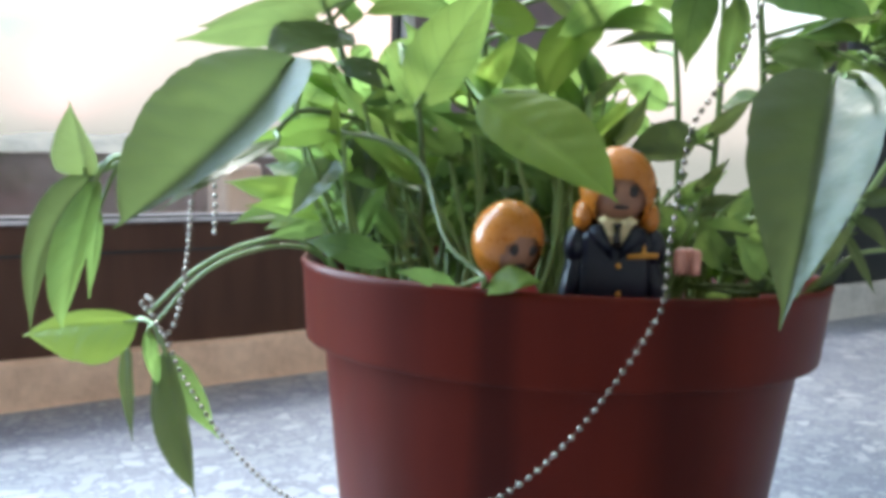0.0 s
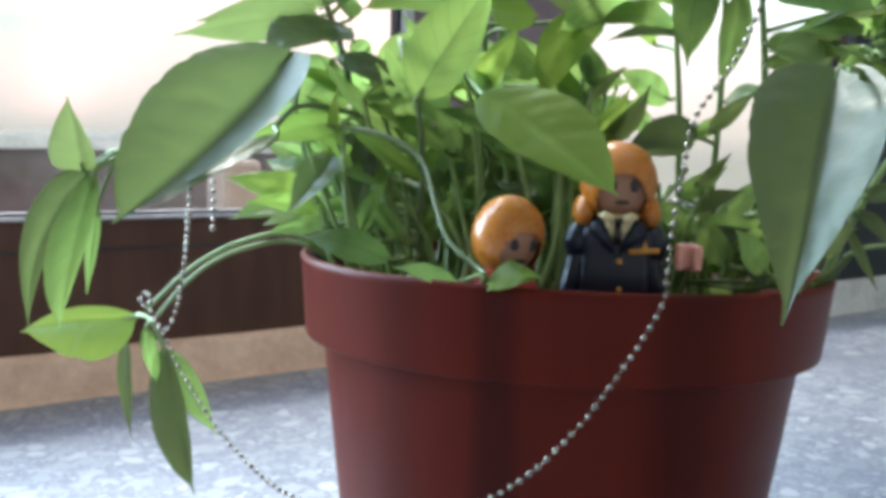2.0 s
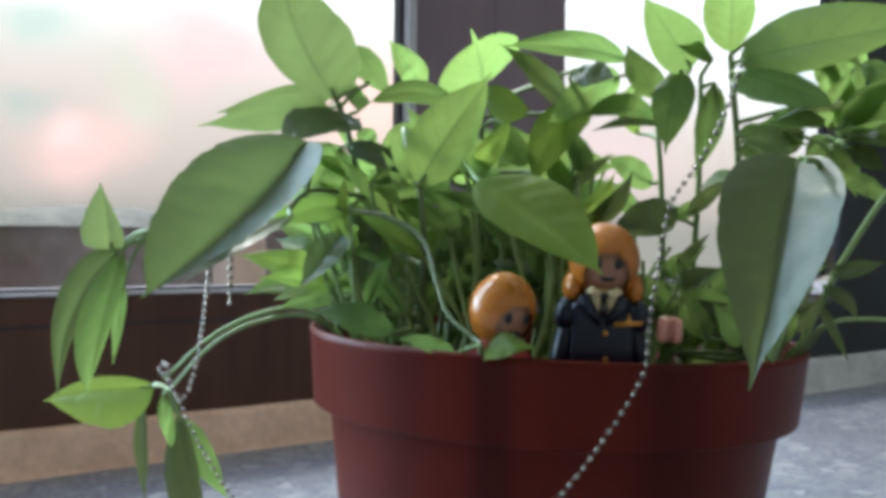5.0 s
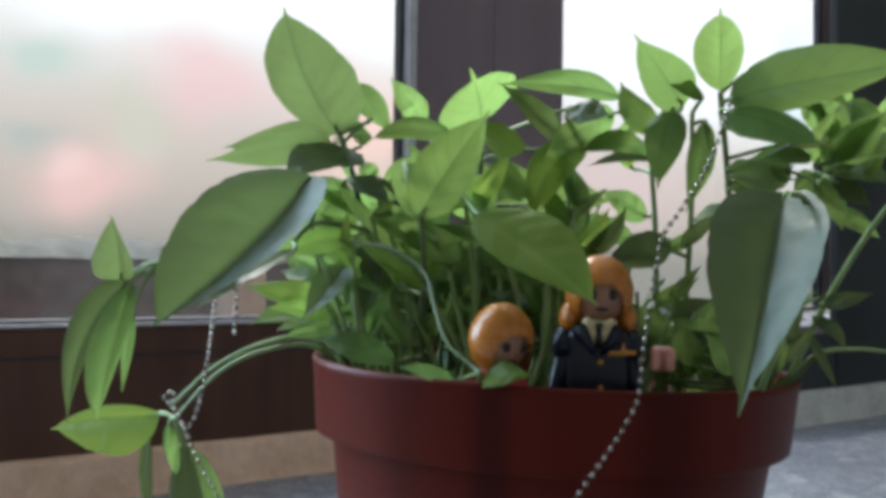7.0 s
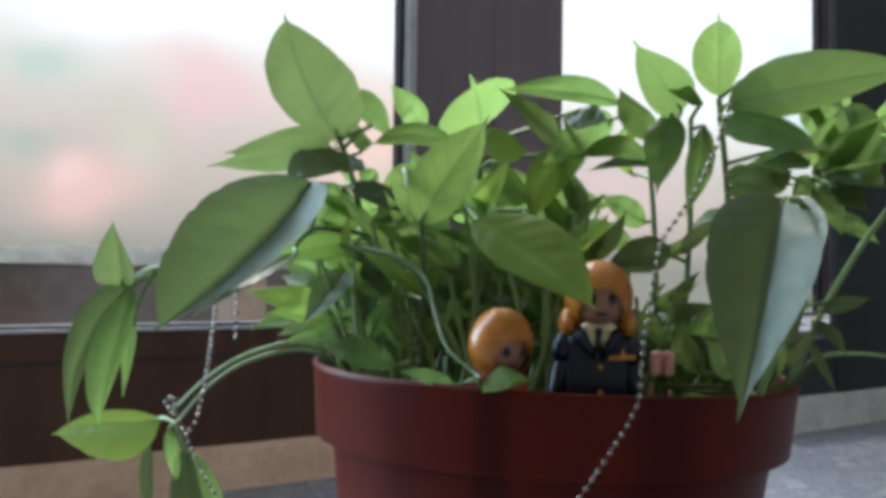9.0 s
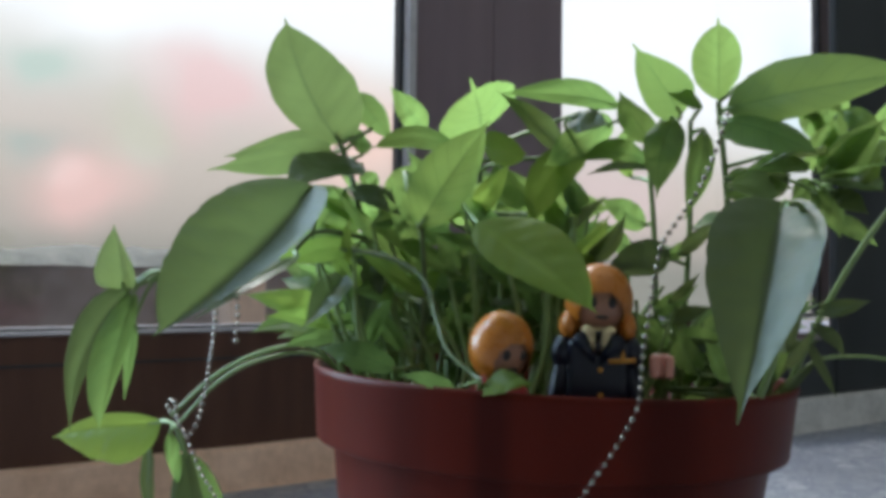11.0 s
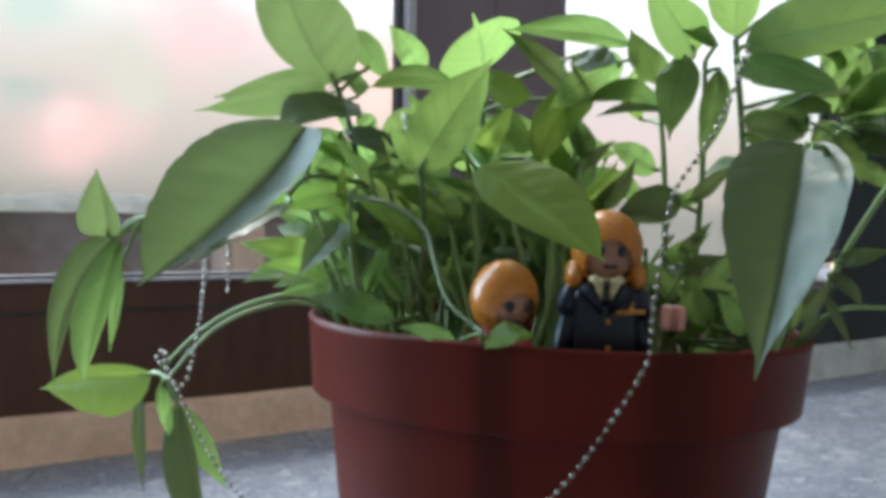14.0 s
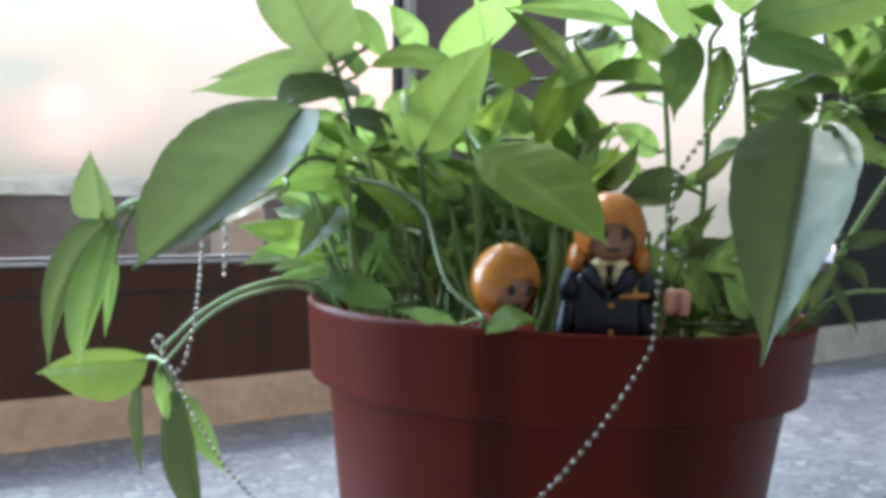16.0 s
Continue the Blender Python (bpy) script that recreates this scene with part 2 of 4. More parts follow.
BEIGE = mottled("warm_beige_render", (0.62, 0.46, 0.32), (0.80, 0.62, 0.45), 0.7, 12.0)
MOSS = mottled("mossy_ledge_edge", (0.26, 0.235, 0.165), (0.60, 0.55, 0.40), 0.6, 30.0, height=0.003)
TERRACOTTA = banded_plastic()
SOIL = mottled("potting_soil", (0.012, 0.008, 0.006), (0.06, 0.04, 0.028), 0.95, 90.0, height=0.003)
LEAF = foliage("pepper_leaf", (0.049, 0.082, 0.025), (0.090, 0.152, 0.041), (0.32, 0.46, 0.115), 0.60)
# darker, less translucent copy: mature leaves, and others with shade put into the colour
MATURE_SHADED = foliage("mature_shaded_leaf", (0.042, 0.062, 0.022), (0.072, 0.098, 0.034), (0.18, 0.23, 0.066), 0.45, 0.5, 0.37)
# lighter, yellower copy of LEAF: daylight on these leaves is put into the colour
LIT_LEAF = foliage("lit_pepper_leaf", (0.128, 0.190, 0.026), (0.190, 0.268, 0.038), (0.34, 0.47, 0.09), 0.58)
OLDSTEM = mottled("old_pepper_stem", (0.07, 0.10, 0.035), (0.145, 0.185, 0.07), 0.45, 60.0, grain=(1, 1, 0.2))
STEM = mottled("pepper_stem", (0.12, 0.18, 0.045), (0.24, 0.32, 0.10), 0.42, 60.0, grain=(1, 1, 0.2))
NICKEL = mottled("nickel_beads", (0.16, 0.138, 0.115), (0.30, 0.265, 0.22), 0.08, 200.0, metal=1.0)
GARDEN = distance()
GLASS = glass()


# ---- building helpers ----
def part(name, bm, mat, parent=None, label="", smooth=True):
    me = bpy.data.meshes.new(name)
    bm.normal_update()
    bm.to_mesh(me)
    bm.free()
    for mt in mat if isinstance(mat, (list, tuple)) else (mat,):
        me.materials.append(mt)
    for p in me.polygons:
        p.use_smooth = smooth
    ob = new(name, me)
    ob.parent = parent
    return tagged(ob, label) if label else ob


def thing(name, label, category, group="", kind="", m=None):
    ob = tagged(new(name), label, category, group, kind)
    ob.empty_display_size = 0.02
    if m is not None:
        ob.matrix_world = m
    return ob


def block(bm, a, b, edge=0.0):
    """A box from corner a to corner b with its edges eased."""
    m = Matrix.LocRotScale([(p + q) / 2 for p, q in zip(a, b)], None, [abs(q - p) for p, q in zip(a, b)])
    made = bmesh.ops.create_cube(bm, size=1, matrix=m)["verts"]
    if edge:
        edges = list({e for v in made for e in v.link_edges})
        bmesh.ops.bevel(bm, geom=edges, offset=edge, segments=2, profile=0.5, affect="EDGES")
    return bm


def turned(outline, steps=96, closed=False):
    """A body of revolution about z from (radius, height) pairs."""
    bm = bmesh.new()
    rings = [[bm.verts.new((r * math.cos(k * math.tau / steps), r * math.sin(k * math.tau / steps), z)) for k in range(steps)] for r, z in outline]
    for low, high in zip(rings, rings[1:]):
        for k in range(steps):
            bm.faces.new((low[k], low[(k + 1) % steps], high[(k + 1) % steps], high[k]))
    if closed:
        bm.faces.new(rings[-1])
        bm.faces.new(rings[0][::-1])
    return bm


def glide(points, count):
    """Points evenly set along a smooth curve through those given."""
    pts = [Vector(p) for p in points]
    pts = [2 * pts[0] - pts[1]] + pts + [2 * pts[-1] - pts[-2]]
    fine = []
    for a, b, c, d in zip(pts, pts[1:], pts[2:], pts[3:]):
        for k in range(24):
            t = k / 24
            fine.append(0.5 * (2 * b + (c - a) * t + (2 * a - 5 * b + 4 * c - d) * t * t + (3 * b - a - 3 * c + d) * t ** 3))
    fine.append(pts[-2])
    far = [0.0]
    for a, b in zip(fine, fine[1:]):
        far.append(far[-1] + (b - a).length)
    out, n = [], 0
    for k in range(count):
        want = far[-1] * k / (count - 1)
        while n < len(far) - 2 and far[n + 1] < want:
            n += 1
        t = (want - far[n]) / max(far[n + 1] - far[n], 1e-9)
        out.append(fine[n].lerp(fine[n + 1], min(max(t, 0), 1)))
    return out


def tube(bm, points, thick, thin, sides=8):
    rings = []
    for k, p in enumerate(points):
        ahead = (points[min(k + 1, len(points) - 1)] - points[max(k - 1, 0)]).normalized()
        a = ahead.cross(Vector((0.3, 1, 0.1))).normalized()
        b = ahead.cross(a)
        r = thick + (thin - thick) * k / (len(points) - 1)
        rings.append([bm.verts.new(p + r * (math.cos(n * math.tau / sides) * a + math.sin(n * math.tau / sides) * b)) for n in range(sides)])
    for low, high in zip(rings, rings[1:]):
        for n in range(sides):
            bm.faces.new((low[n], low[(n + 1) % sides], high[(n + 1) % sides], high[n]))
    bm.faces.new(rings[0])
    bm.faces.new(rings[-1][::-1])
    return bm


def slab(name, a, b, mat, label, category, edge=0.0, kind="structure"):
    ob = part(name, block(bmesh.new(), a, b, edge), mat, None, "", False)
    ob.matrix_world = WALL
    return tagged(ob, label, category, kind=kind)


def rail(name, a, b, mat, parent, edge=0.002, label=""):
    return part(name, block(bmesh.new(), a, b, edge), mat, parent, label, False)


# ---- the room ----
sill = slab("window_sill", (-2.6, -1.35, -0.04), (2.2, 0.06, 0.0), TERRAZZO, "deep polished grey terrazzo sill with pale stone chips", "sill", 0.004)
slab("floor", (-3.0, -2.9, -0.95), (2.6, 0.2, -0.85), PLASTER, "plain pale floor below the deep sill", "floor")
slab("wall_below_sill", (-3.0, -1.30, -0.85), (2.6, -1.18, -0.04), PLASTER, "plain plastered wall under the sill", "wall")
slab("ceiling", (-3.0, -2.9, 2.2), (2.6, 0.2, 2.3), PLASTER, "plain white plastered ceiling", "ceiling")
slab("wall_left", (-3.0, -2.9, -0.85), (-2.9, 0.2, 2.2), PLASTER, "plain plastered side wall", "wall")
slab("wall_right", (2.5, -2.9, -0.85), (2.6, 0.2, 2.2), PLASTER, "plain plastered side wall", "wall")
slab("wall_back", (-3.0, -3.0, -0.85), (2.6, -2.9, 2.2), PLASTER, "plain plastered wall facing the window", "wall")

# wall round the window: lintel and sides
head = thing("wall_front", "plastered wall round the window", "wall", kind="structure", m=WALL)
rail("lintel", (-2.9, -0.02, 1.65), (2.5, 0.16, 2.2), PLASTER, head, 0)
rail("side_pier", (-2.9, -0.02, 0.0), (-1.6, 0.16, 1.65), PLASTER, head, 0)
rail("side_pier", (1.25, -0.02, 0.0), (2.5, 0.16, 1.65), PLASTER, head, 0)


def kerb(name, u0, u1, v0, v1, top, seed, skin, label):
    """A rendered kerb with an uneven, hand-laid top edge and foot."""
    bm, n = bmesh.new(), 90
    rows = []
    for k in range(n + 1):
        u = u0 + (u1 - u0) * k / n
        wob = noise.noise((u * 9, seed, 0)) * 0.0022 + noise.noise((u * 38, seed, 3)) * 0.0009
        foot = noise.noise((u * 11, seed, 9)) * 0.003
        rows.append([bm.verts.new(p) for p in ((u, v0 - 0.004 + foot, 0.0), (u, v0 + foot * 0.4, 0.006), (u, v0 + 0.001, top - 0.005 + wob), (u, v0 + 0.005, top + wob), (u, v1, top))])
    for a, b in zip(rows, rows[1:]):
        for k in range(4):
            bm.faces.new((a[k], b[k], b[k + 1], a[k + 1]))
    bm.faces.new(rows[0])
    bm.faces.new(rows[-1][::-1])
    ob = part(name, bm, skin, None, "")
    ob.matrix_world = WALL
    return tagged(ob, label, "kerb", kind="structure")


kerb("kerb", -2.0, 0.575, -0.012, 0.06, 0.040, 2.0, KERB, "rough beige cement kerb under the dark window frame")
kerb("kerb", 0.58, 2.2, -0.112, 0.06, 0.045, 5.0, CEMENT, "rough pale cement kerb under the dark panel")

# ---- the window ----
window = thing("window_1", "dark brown wooden window with two panes and a broad mullion", "window", kind="structure", m=WALL)
rail("bottom_rail", (-1.6, 0.0, 0.036), (0.76, 0.055, 0.1500), BROWN, window, 0.003)
rail("groove", (-1.6, -0.0015, 0.1235), (0.76, 0.01, 0.1255), RUBBER, window, 0)
rail("glazing_bead", (-1.6, -0.003, 0.1500), (0.0670, 0.012, 0.1536), PALE, window, 0.0008, "bright aluminium bead")
rail("glazing_bead", (0.312, -0.003, 0.1500), (0.880, 0.012, 0.1536), PALE, window, 0.0008, "bright aluminium bead")
rail("gasket", (-1.6, 0.0, 0.1536), (0.0670, 0.014, 0.1558), RUBBER, window, 0.0005)
rail("gasket", (0.312, 0.0, 0.1536), (0.880, 0.014, 0.1558), RUBBER, window, 0.0005)
rail("glazing_lip", (-1.6, 0.001, 0.1558), (0.0670, 0.014, 0.1568), PALE, window, 0.0003, "thin pale lip above the gasket")
rail("glazing_lip", (0.312, 0.001, 0.1558), (0.880, 0.014, 0.1568), PALE, window, 0.0003, "thin pale lip above the gasket")
rail("gasket", (0.0670, -0.001, 0.1475), (0.0715, 0.012, 1.6), RUBBER, window, 0.001)
rail("edge_strip", (0.0715, -0.012, 0.1475), (0.0815, 0.012, 1.6), PALE, window, 0.001, "greyish aluminium edge strip")
rail("mullion", (0.0815, -0.004, 0.1475), (0.1965, 0.012, 1.6), GLARE_BROWN, window, 0.003)
rail("mullion", (0.1985, -0.001, 0.1475), (0.312, 0.012, 1.6), GLARE_BROWN, window, 0.003)
rail("gasket", (0.881, -0.0005, 0.154), (0.888, 0.012, 1.6), RUBBER, window, 0.001)
rail("jamb_strip", (0.888, -0.001, 0.154), (0.950, 0.012, 1.6), REDWOOD, window, 0.002, "pale reddish lacquered jamb strip")
rail("jamb", (-1.66, -0.01, 0.036), (-1.6, 0.05, 1.65), BROWN, window, 0.003)
rail("top_rail", (-1.6, -0.01, 1.6), (1.25, 0.05, 1.65), BROWN, window, 0.003)
for u0, u1 in ((-1.6, 0.0670), (0.312, 0.881)):
    pane = rail("pane", (u0, 0.006, 0.150), (u1, 0.010, 1.6), GLASS, window, 0, "clear window pane")
    pane.visible_shadow = False

panel = thing("dark_panel", "dark stained panel standing beside the window", "panel", kind="structure", m=WALL)
rail("panel_face", (0.765, -0.10, 0.045), (1.45, -0.086, 1.65), DARKWALL, panel, 0.004)
rail("plinth", (0.58, -0.098, 0.045), (0.765, -0.086, 0.125), DARKWALL, panel, 0.003)

# outside: a ledge before the panes and the garden behind it
slab("outer_ledge", (-2.4, 0.085, 0.02), (1.5, 0.52, 0.12), LEDGE, "damp ledge outside the window", "ledge", 0.004)
slab("outer_block", (-0.004, 0.27, 0.12), (0.049, 0.33, 0.204), BEIGE, "warm beige block on the ledge outside the window", "block", 0.008)
slab("outer_parapet", (-2.4, 0.40, 0.12), (0.42, 0.50, 0.217), LEDGE, "low reddish-brown parapet outside the window", "parapet", 0.006)
bm, rows = bmesh.new(), []
for k in range(161):
    u = -2.0 + 2.4 * k / 160
    rise = 0.026 + 0.012 * noise.noise((u * 6, 1, 0)) + 0.006 * noise.noise((u * 25, 2, 0))
    rows.append([bm.verts.new((u, 0.39 + 0.12 * n / 6, 0.214 + max(rise, 0.004) * math.sin(math.pi * n / 6) + 0.003 * noise.noise((u * 40, n, 7)))) for n in range(7)])
for p, q in zip(rows, rows[1:]):
    for n in range(6):
        bm.faces.new((p[n], q[n], q[n + 1], p[n + 1]))
moss = part("moss", bm, MOSS, None)
moss.matrix_world = WALL
tagged(moss, "pale damp moss along the edge of the outer ledge", "moss", kind="stuff")
bm = bmesh.new()
bmesh.ops.create_grid(bm, x_segments=8, y_segments=8, size=1.0, matrix=Matrix.Translation((-0.8, 1.6, 0.85)) @ Matrix.Rotation(radians(90), 4, "X") @ Matrix.Diagonal((4.4, 1.15, 1, 1)))
far = part("backdrop", bm, GARDEN, None)
far.matrix_world = WALL
tagged(far, "pale blurred garden with blossom behind the window", "backdrop", kind="structure")

# ---- the pot ----
POT = Vector((0.0402, 0.347, 0.0))
LEAN, WIDER = 0.036, 1.022


def settle(bm):
    """The soft plastic leans and its rim dips a little to one side."""
    for v in bm.verts:
        up = v.co.z / 0.165
        v.co.x, v.co.y = v.co.x * WIDER, v.co.y * WIDER
        v.co.z -= 0.030 * v.co.x * up ** 2
        v.co.x += LEAN * v.co.z - 0.003
    return bm


pot = thing("flower_pot", "reddish-brown terracotta-coloured plastic flower pot on the terrazzo sill", "flower pot", m=Matrix.Translation(POT))
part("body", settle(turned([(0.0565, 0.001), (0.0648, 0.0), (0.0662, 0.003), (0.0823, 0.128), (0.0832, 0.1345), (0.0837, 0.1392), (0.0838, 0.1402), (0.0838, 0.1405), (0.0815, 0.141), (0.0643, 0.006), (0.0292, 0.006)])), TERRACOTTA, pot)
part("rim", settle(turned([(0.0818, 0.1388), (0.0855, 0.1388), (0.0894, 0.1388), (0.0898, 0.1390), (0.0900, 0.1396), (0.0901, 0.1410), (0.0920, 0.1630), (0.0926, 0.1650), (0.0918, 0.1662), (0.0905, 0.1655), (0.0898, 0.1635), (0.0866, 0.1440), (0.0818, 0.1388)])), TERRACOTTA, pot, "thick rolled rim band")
bm = turned([(0.0835, 0.146), (0.07, 0.149), (0.05, 0.151), (0.02, 0.152)], 64, True)
bmesh.ops.subdivide_edges(bm, edges=bm.edges[:], cuts=2, use_grid_fill=True)
for v in bm.verts:
    v.co.z += noise.noise(v.co * 60) * 0.003 + noise.noise(v.co * 190) * 0.0015
soil = part("soil", settle(bm), SOIL, None)
soil.location = POT
tagged(soil, "dark crumbly potting soil filling the pot", "soil", kind="stuff")

# ---- the plants ----
plants = {}


def plant(label, *stems, skin=STEM):
    root = thing("pepper_plant", label, "plant", "pepper plants in the pot", m=Matrix.Translation(stems[0][0]))
    plants[root] = []
    for points, thick, thin in ((s[:-2], s[-2], s[-1]) for s in stems):
        line = glide(points, 26)
        plants[root] += line
        shift = Vector(stems[0][0])
        part("stem", tube(bmesh.new(), [p - shift for p in line], thick, thin), skin, root)
    return root


def blade(base, tip, facing, sides, sag, bow, curl, drip, wavy, seed, rows, cols):
    """One leaf: two halves of their own width, belly and fold along an arched midrib, puckered between the side veins, with a drawn-out tip."""
    bm = bmesh.new()
    uv = bm.loops.layers.uv.new("blade")
    base, tip, n = Vector(base), Vector(tip), Vector(facing)
    along = tip - base
    long = along.length
    n = (n - n.project(along)).normalized()
    across = along.normalized().cross(n)
    twist = noise.noise((seed, 1.3, 0)) * 0.22
    ridge = 0.030 if rows > 30 else 0.05

    def half_width(s, wide, belly, full):
        r, q = belly * full, (1 - belly) * full
        k = min(s / (1 - drip), 1.0)
        body = k ** r * (1 - k) ** q / (belly ** r * (1 - belly) ** q)
        return wide * max(body, 0.075 * (1 - s) / (drip + 0.06) if s > 0.6 else 0.0) + 0.0002

    grid = []
    for i in range(rows + 1):
        s = i / rows
        arch = 4 * s * (1 - s)
        mid = base + along * s + n * (long * (sag * arch + curl * s ** 4)) + across * (bow * long * arch)
        line = []
        for j in range(cols + 1):
            u = 2 * j / cols - 1
            wide, belly, full, fold = sides[1 if u > 0 else 0]
            half, w = half_width(s, wide, belly, full), abs(u)
            bend = fold * (1 - 0.25 * s) + twist * (s - 0.4) * u
            wave = noise.noise((seed * 3 + s * 3.1, u * 1.2, 5)) * wavy * half + noise.noise((seed * 5 + s * 8, u * 1.5, 2)) * wavy * 0.5 * half
            vein = ((s - w * half / long * 0.55) * 8.0 + 0.5 * noise.noise((seed, s * 5, u))) % 1.0
            pucker = ridge * half * (4 * vein * (1 - vein) - 0.6) * w * (1.2 - w) * 2 * min(1.0, 4 * s)
            edge = 1 + 0.045 * noise.noise((seed + s * 7, u * 2, 8)) + 0.03 * noise.noise((seed + s * 23, u * 2, 3))
            crease = -0.02 * half * math.exp(-(w * 9) ** 2)
            line.append(bm.verts.new(mid + across * (u * half * edge * math.cos(bend)) + n * (w ** 1.15 * half * math.sin(bend) - w ** 3 * half * 0.14 * math.cos(bend) ** 2 + wave + pucker + crease)))
        grid.append(line)
    for i in range(rows):
        for j in range(cols):
            f = bm.faces.new((grid[i][j], grid[i][j + 1], grid[i + 1][j + 1], grid[i + 1][j]))
            for loop, (a, b) in zip(f.loops, ((i, j), (i, j + 1), (i + 1, j + 1), (i + 1, j))):
                loop[uv].uv = (a / rows, b / cols)
    return bm


counter = [0]


def join(owner, ob, base, tip):
    """The stalk that joins a leaf to the nearest stem below it."""
    b, shift = Vector(base), owner.location
    near = min(plants[owner], key=lambda p: (p - b).length + max(0, p.z - b.z) * 2)
    if (near - b).length > 0.002:
        out = (b - Vector(tip)).normalized() * (0.3 if (near - b).length > 0.012 else 0.05) * (near - b).length
        line = glide([near - shift, (near * 0.45 + b * 0.55 + out * 0.5 + Vector((0, 0, 0.08 * (near - b).length))) - shift, b - shift, b + (Vector(tip) - b) * 0.12 - shift], 9)
        part("stalk", tube(bmesh.new(), line, 0.0009, 0.0006, 6), STEM, ob)
    return ob


def leaf(owner, base, tip, width, facing=(0, -1, 0.3), sag=0.05, fold=0.15, mat=None, stalk=True):
    """A small leaf of that plant, each a little different in belly, bow and wave."""
    counter[0] += 1
    seed, shift = counter[0] * 1.37, owner.location
    pick = [noise.noise((seed, 7.7, k)) for k in range(4)]
    halves = [(width / 2 * (1 + 0.25 * p), 0.40 + 0.10 * p, 1.75 + 0.35 * q, fold) for p, q in (pick[:2], (-pick[0], pick[1]))]
    ob = part("leaf", blade(Vector(base) - shift, Vector(tip) - shift, facing, halves, sag, 0.13 * pick[2], 0.12 * pick[3], 0.06, 0.22, seed, 20, 8), mat or LEAF, owner)
    return join(owner, ob, base, tip) if stalk else ob


def broad_leaf(owner, base, tip, one, other, facing, sag=0.04, bow=0.0, curl=0.0, drip=0.06, mat=None, stalk=True):
    """A large leaf; one and other are its halves: width, place of the belly, fullness, fold."""
    counter[0] += 1
    shift = owner.location
    ob = part("leaf", blade(Vector(base) - shift, Vector(tip) - shift, facing, (one, other), sag, bow, curl, drip, 0.06, counter[0] * 1.37, 44, 16), mat or LEAF, owner)
    return join(owner, ob, base, tip) if stalk else ob


plant_a = plant("tall green pepper seedling with broad dull leaves",
                ((-0.0229, 0.34, 0.150), (-0.0299, 0.335, 0.210), (-0.0360, 0.33, 0.2403), (-0.0411, 0.33, 0.2544), 0.0016, 0.0011),
                ((-0.0052, 0.35, 0.150), (-0.0112, 0.34, 0.2081), (-0.0208, 0.33, 0.2143), (-0.0440, 0.30, 0.2180), (-0.052, 0.292, 0.2105), 0.0014, 0.0009), skin=OLDSTEM)
plant_b = plant("pepper seedling leaning out with drooping leaves",
                ((-0.0318, 0.34, 0.150), (-0.0407, 0.335, 0.201), (-0.0519, 0.32, 0.2093), (-0.0688, 0.30, 0.2065), (-0.0957, 0.29, 0.2030), 0.0014, 0.0009))
plant_c = plant("drooping pepper shoot hanging over the pot's rim",
                ((-0.0280, 0.33, 0.150), (-0.0491, 0.335, 0.1734), (-0.0688, 0.335, 0.1727), (-0.0884, 0.335, 0.163), (-0.1065, 0.338, 0.1466), 0.0010, 0.0008),
                ((-0.0240, 0.335, 0.150), (-0.0485, 0.338, 0.1705), (-0.0690, 0.331, 0.1700), (-0.0870, 0.332, 0.1605), (-0.1035, 0.335, 0.1430), 0.0009, 0.0007))
plant_d = plant("crowded pepper seedling with fresh green leaves",
                ((-0.0090, 0.32, 0.150), (-0.0072, 0.315, 0.1972), (-0.0083, 0.30, 0.2213), 0.0015, 0.0009),
                ((0.0118, 0.2600, 0.1701), (0.0018, 0.2700, 0.1780), (-0.0022, 0.2780, 0.1881), (-0.0063, 0.2880, 0.2008), (-0.0158, 0.2950, 0.2077), (-0.0293, 0.3020, 0.2109), (-0.0468, 0.3120, 0.2131), 0.0007, 0.0008), skin=OLDSTEM)
plant_e = plant("upright pepper seedling with a bright top leaf",
                ((0.0172, 0.34, 0.150), (0.0143, 0.335, 0.2018), (0.0135, 0.33, 0.2519), 0.0016, 0.0010), skin=OLDSTEM)
plant_f = plant("slim pepper seedling with dark narrow leaves",
                ((0.0520, 0.35, 0.150), (0.0504, 0.35, 0.2092), (0.0498, 0.34, 0.2426), (0.0549, 0.33, 0.2503), 0.0013, 0.0008),
                ((0.0851, 0.34, 0.150), (0.0825, 0.335, 0.2159), (0.0794, 0.33, 0.244), (0.0778, 0.325, 0.2564), 0.0014, 0.0009))
plant_g = plant("large pepper seedling with a long hanging leaf",
                ((0.1069, 0.32, 0.150), (0.104, 0.31, 0.2194), (0.0972, 0.30, 0.2659), 0.0015, 0.0010),
                ((0.0904, 0.33, 0.150), (0.0922, 0.32, 0.2197), (0.0912, 0.315, 0.2613), 0.0013, 0.0009),
                ((0.1022, 0.28, 0.155), (0.1113, 0.26, 0.2029), (0.1025, 0.235, 0.2219), (0.0940, 0.225, 0.2234), 0.0013, 0.0009))
plant_h = plant("pepper seedling with thin arching stems beside the dark panel",
                ((0.1229, 0.33, 0.150), (0.1383, 0.32, 0.2204), (0.1364, 0.30, 0.2413), 0.0014, 0.0010),
                ((0.1258, 0.32, 0.155), (0.1406, 0.31, 0.1952), (0.1560, 0.30, 0.2256), (0.168, 0.295, 0.240), 0.0013, 0.0010),
                ((0.1223, 0.31, 0.158), (0.1345, 0.31, 0.1727), (0.1509, 0.31, 0.1753), (0.1680, 0.31, 0.1735), 0.0009, 0.0006))

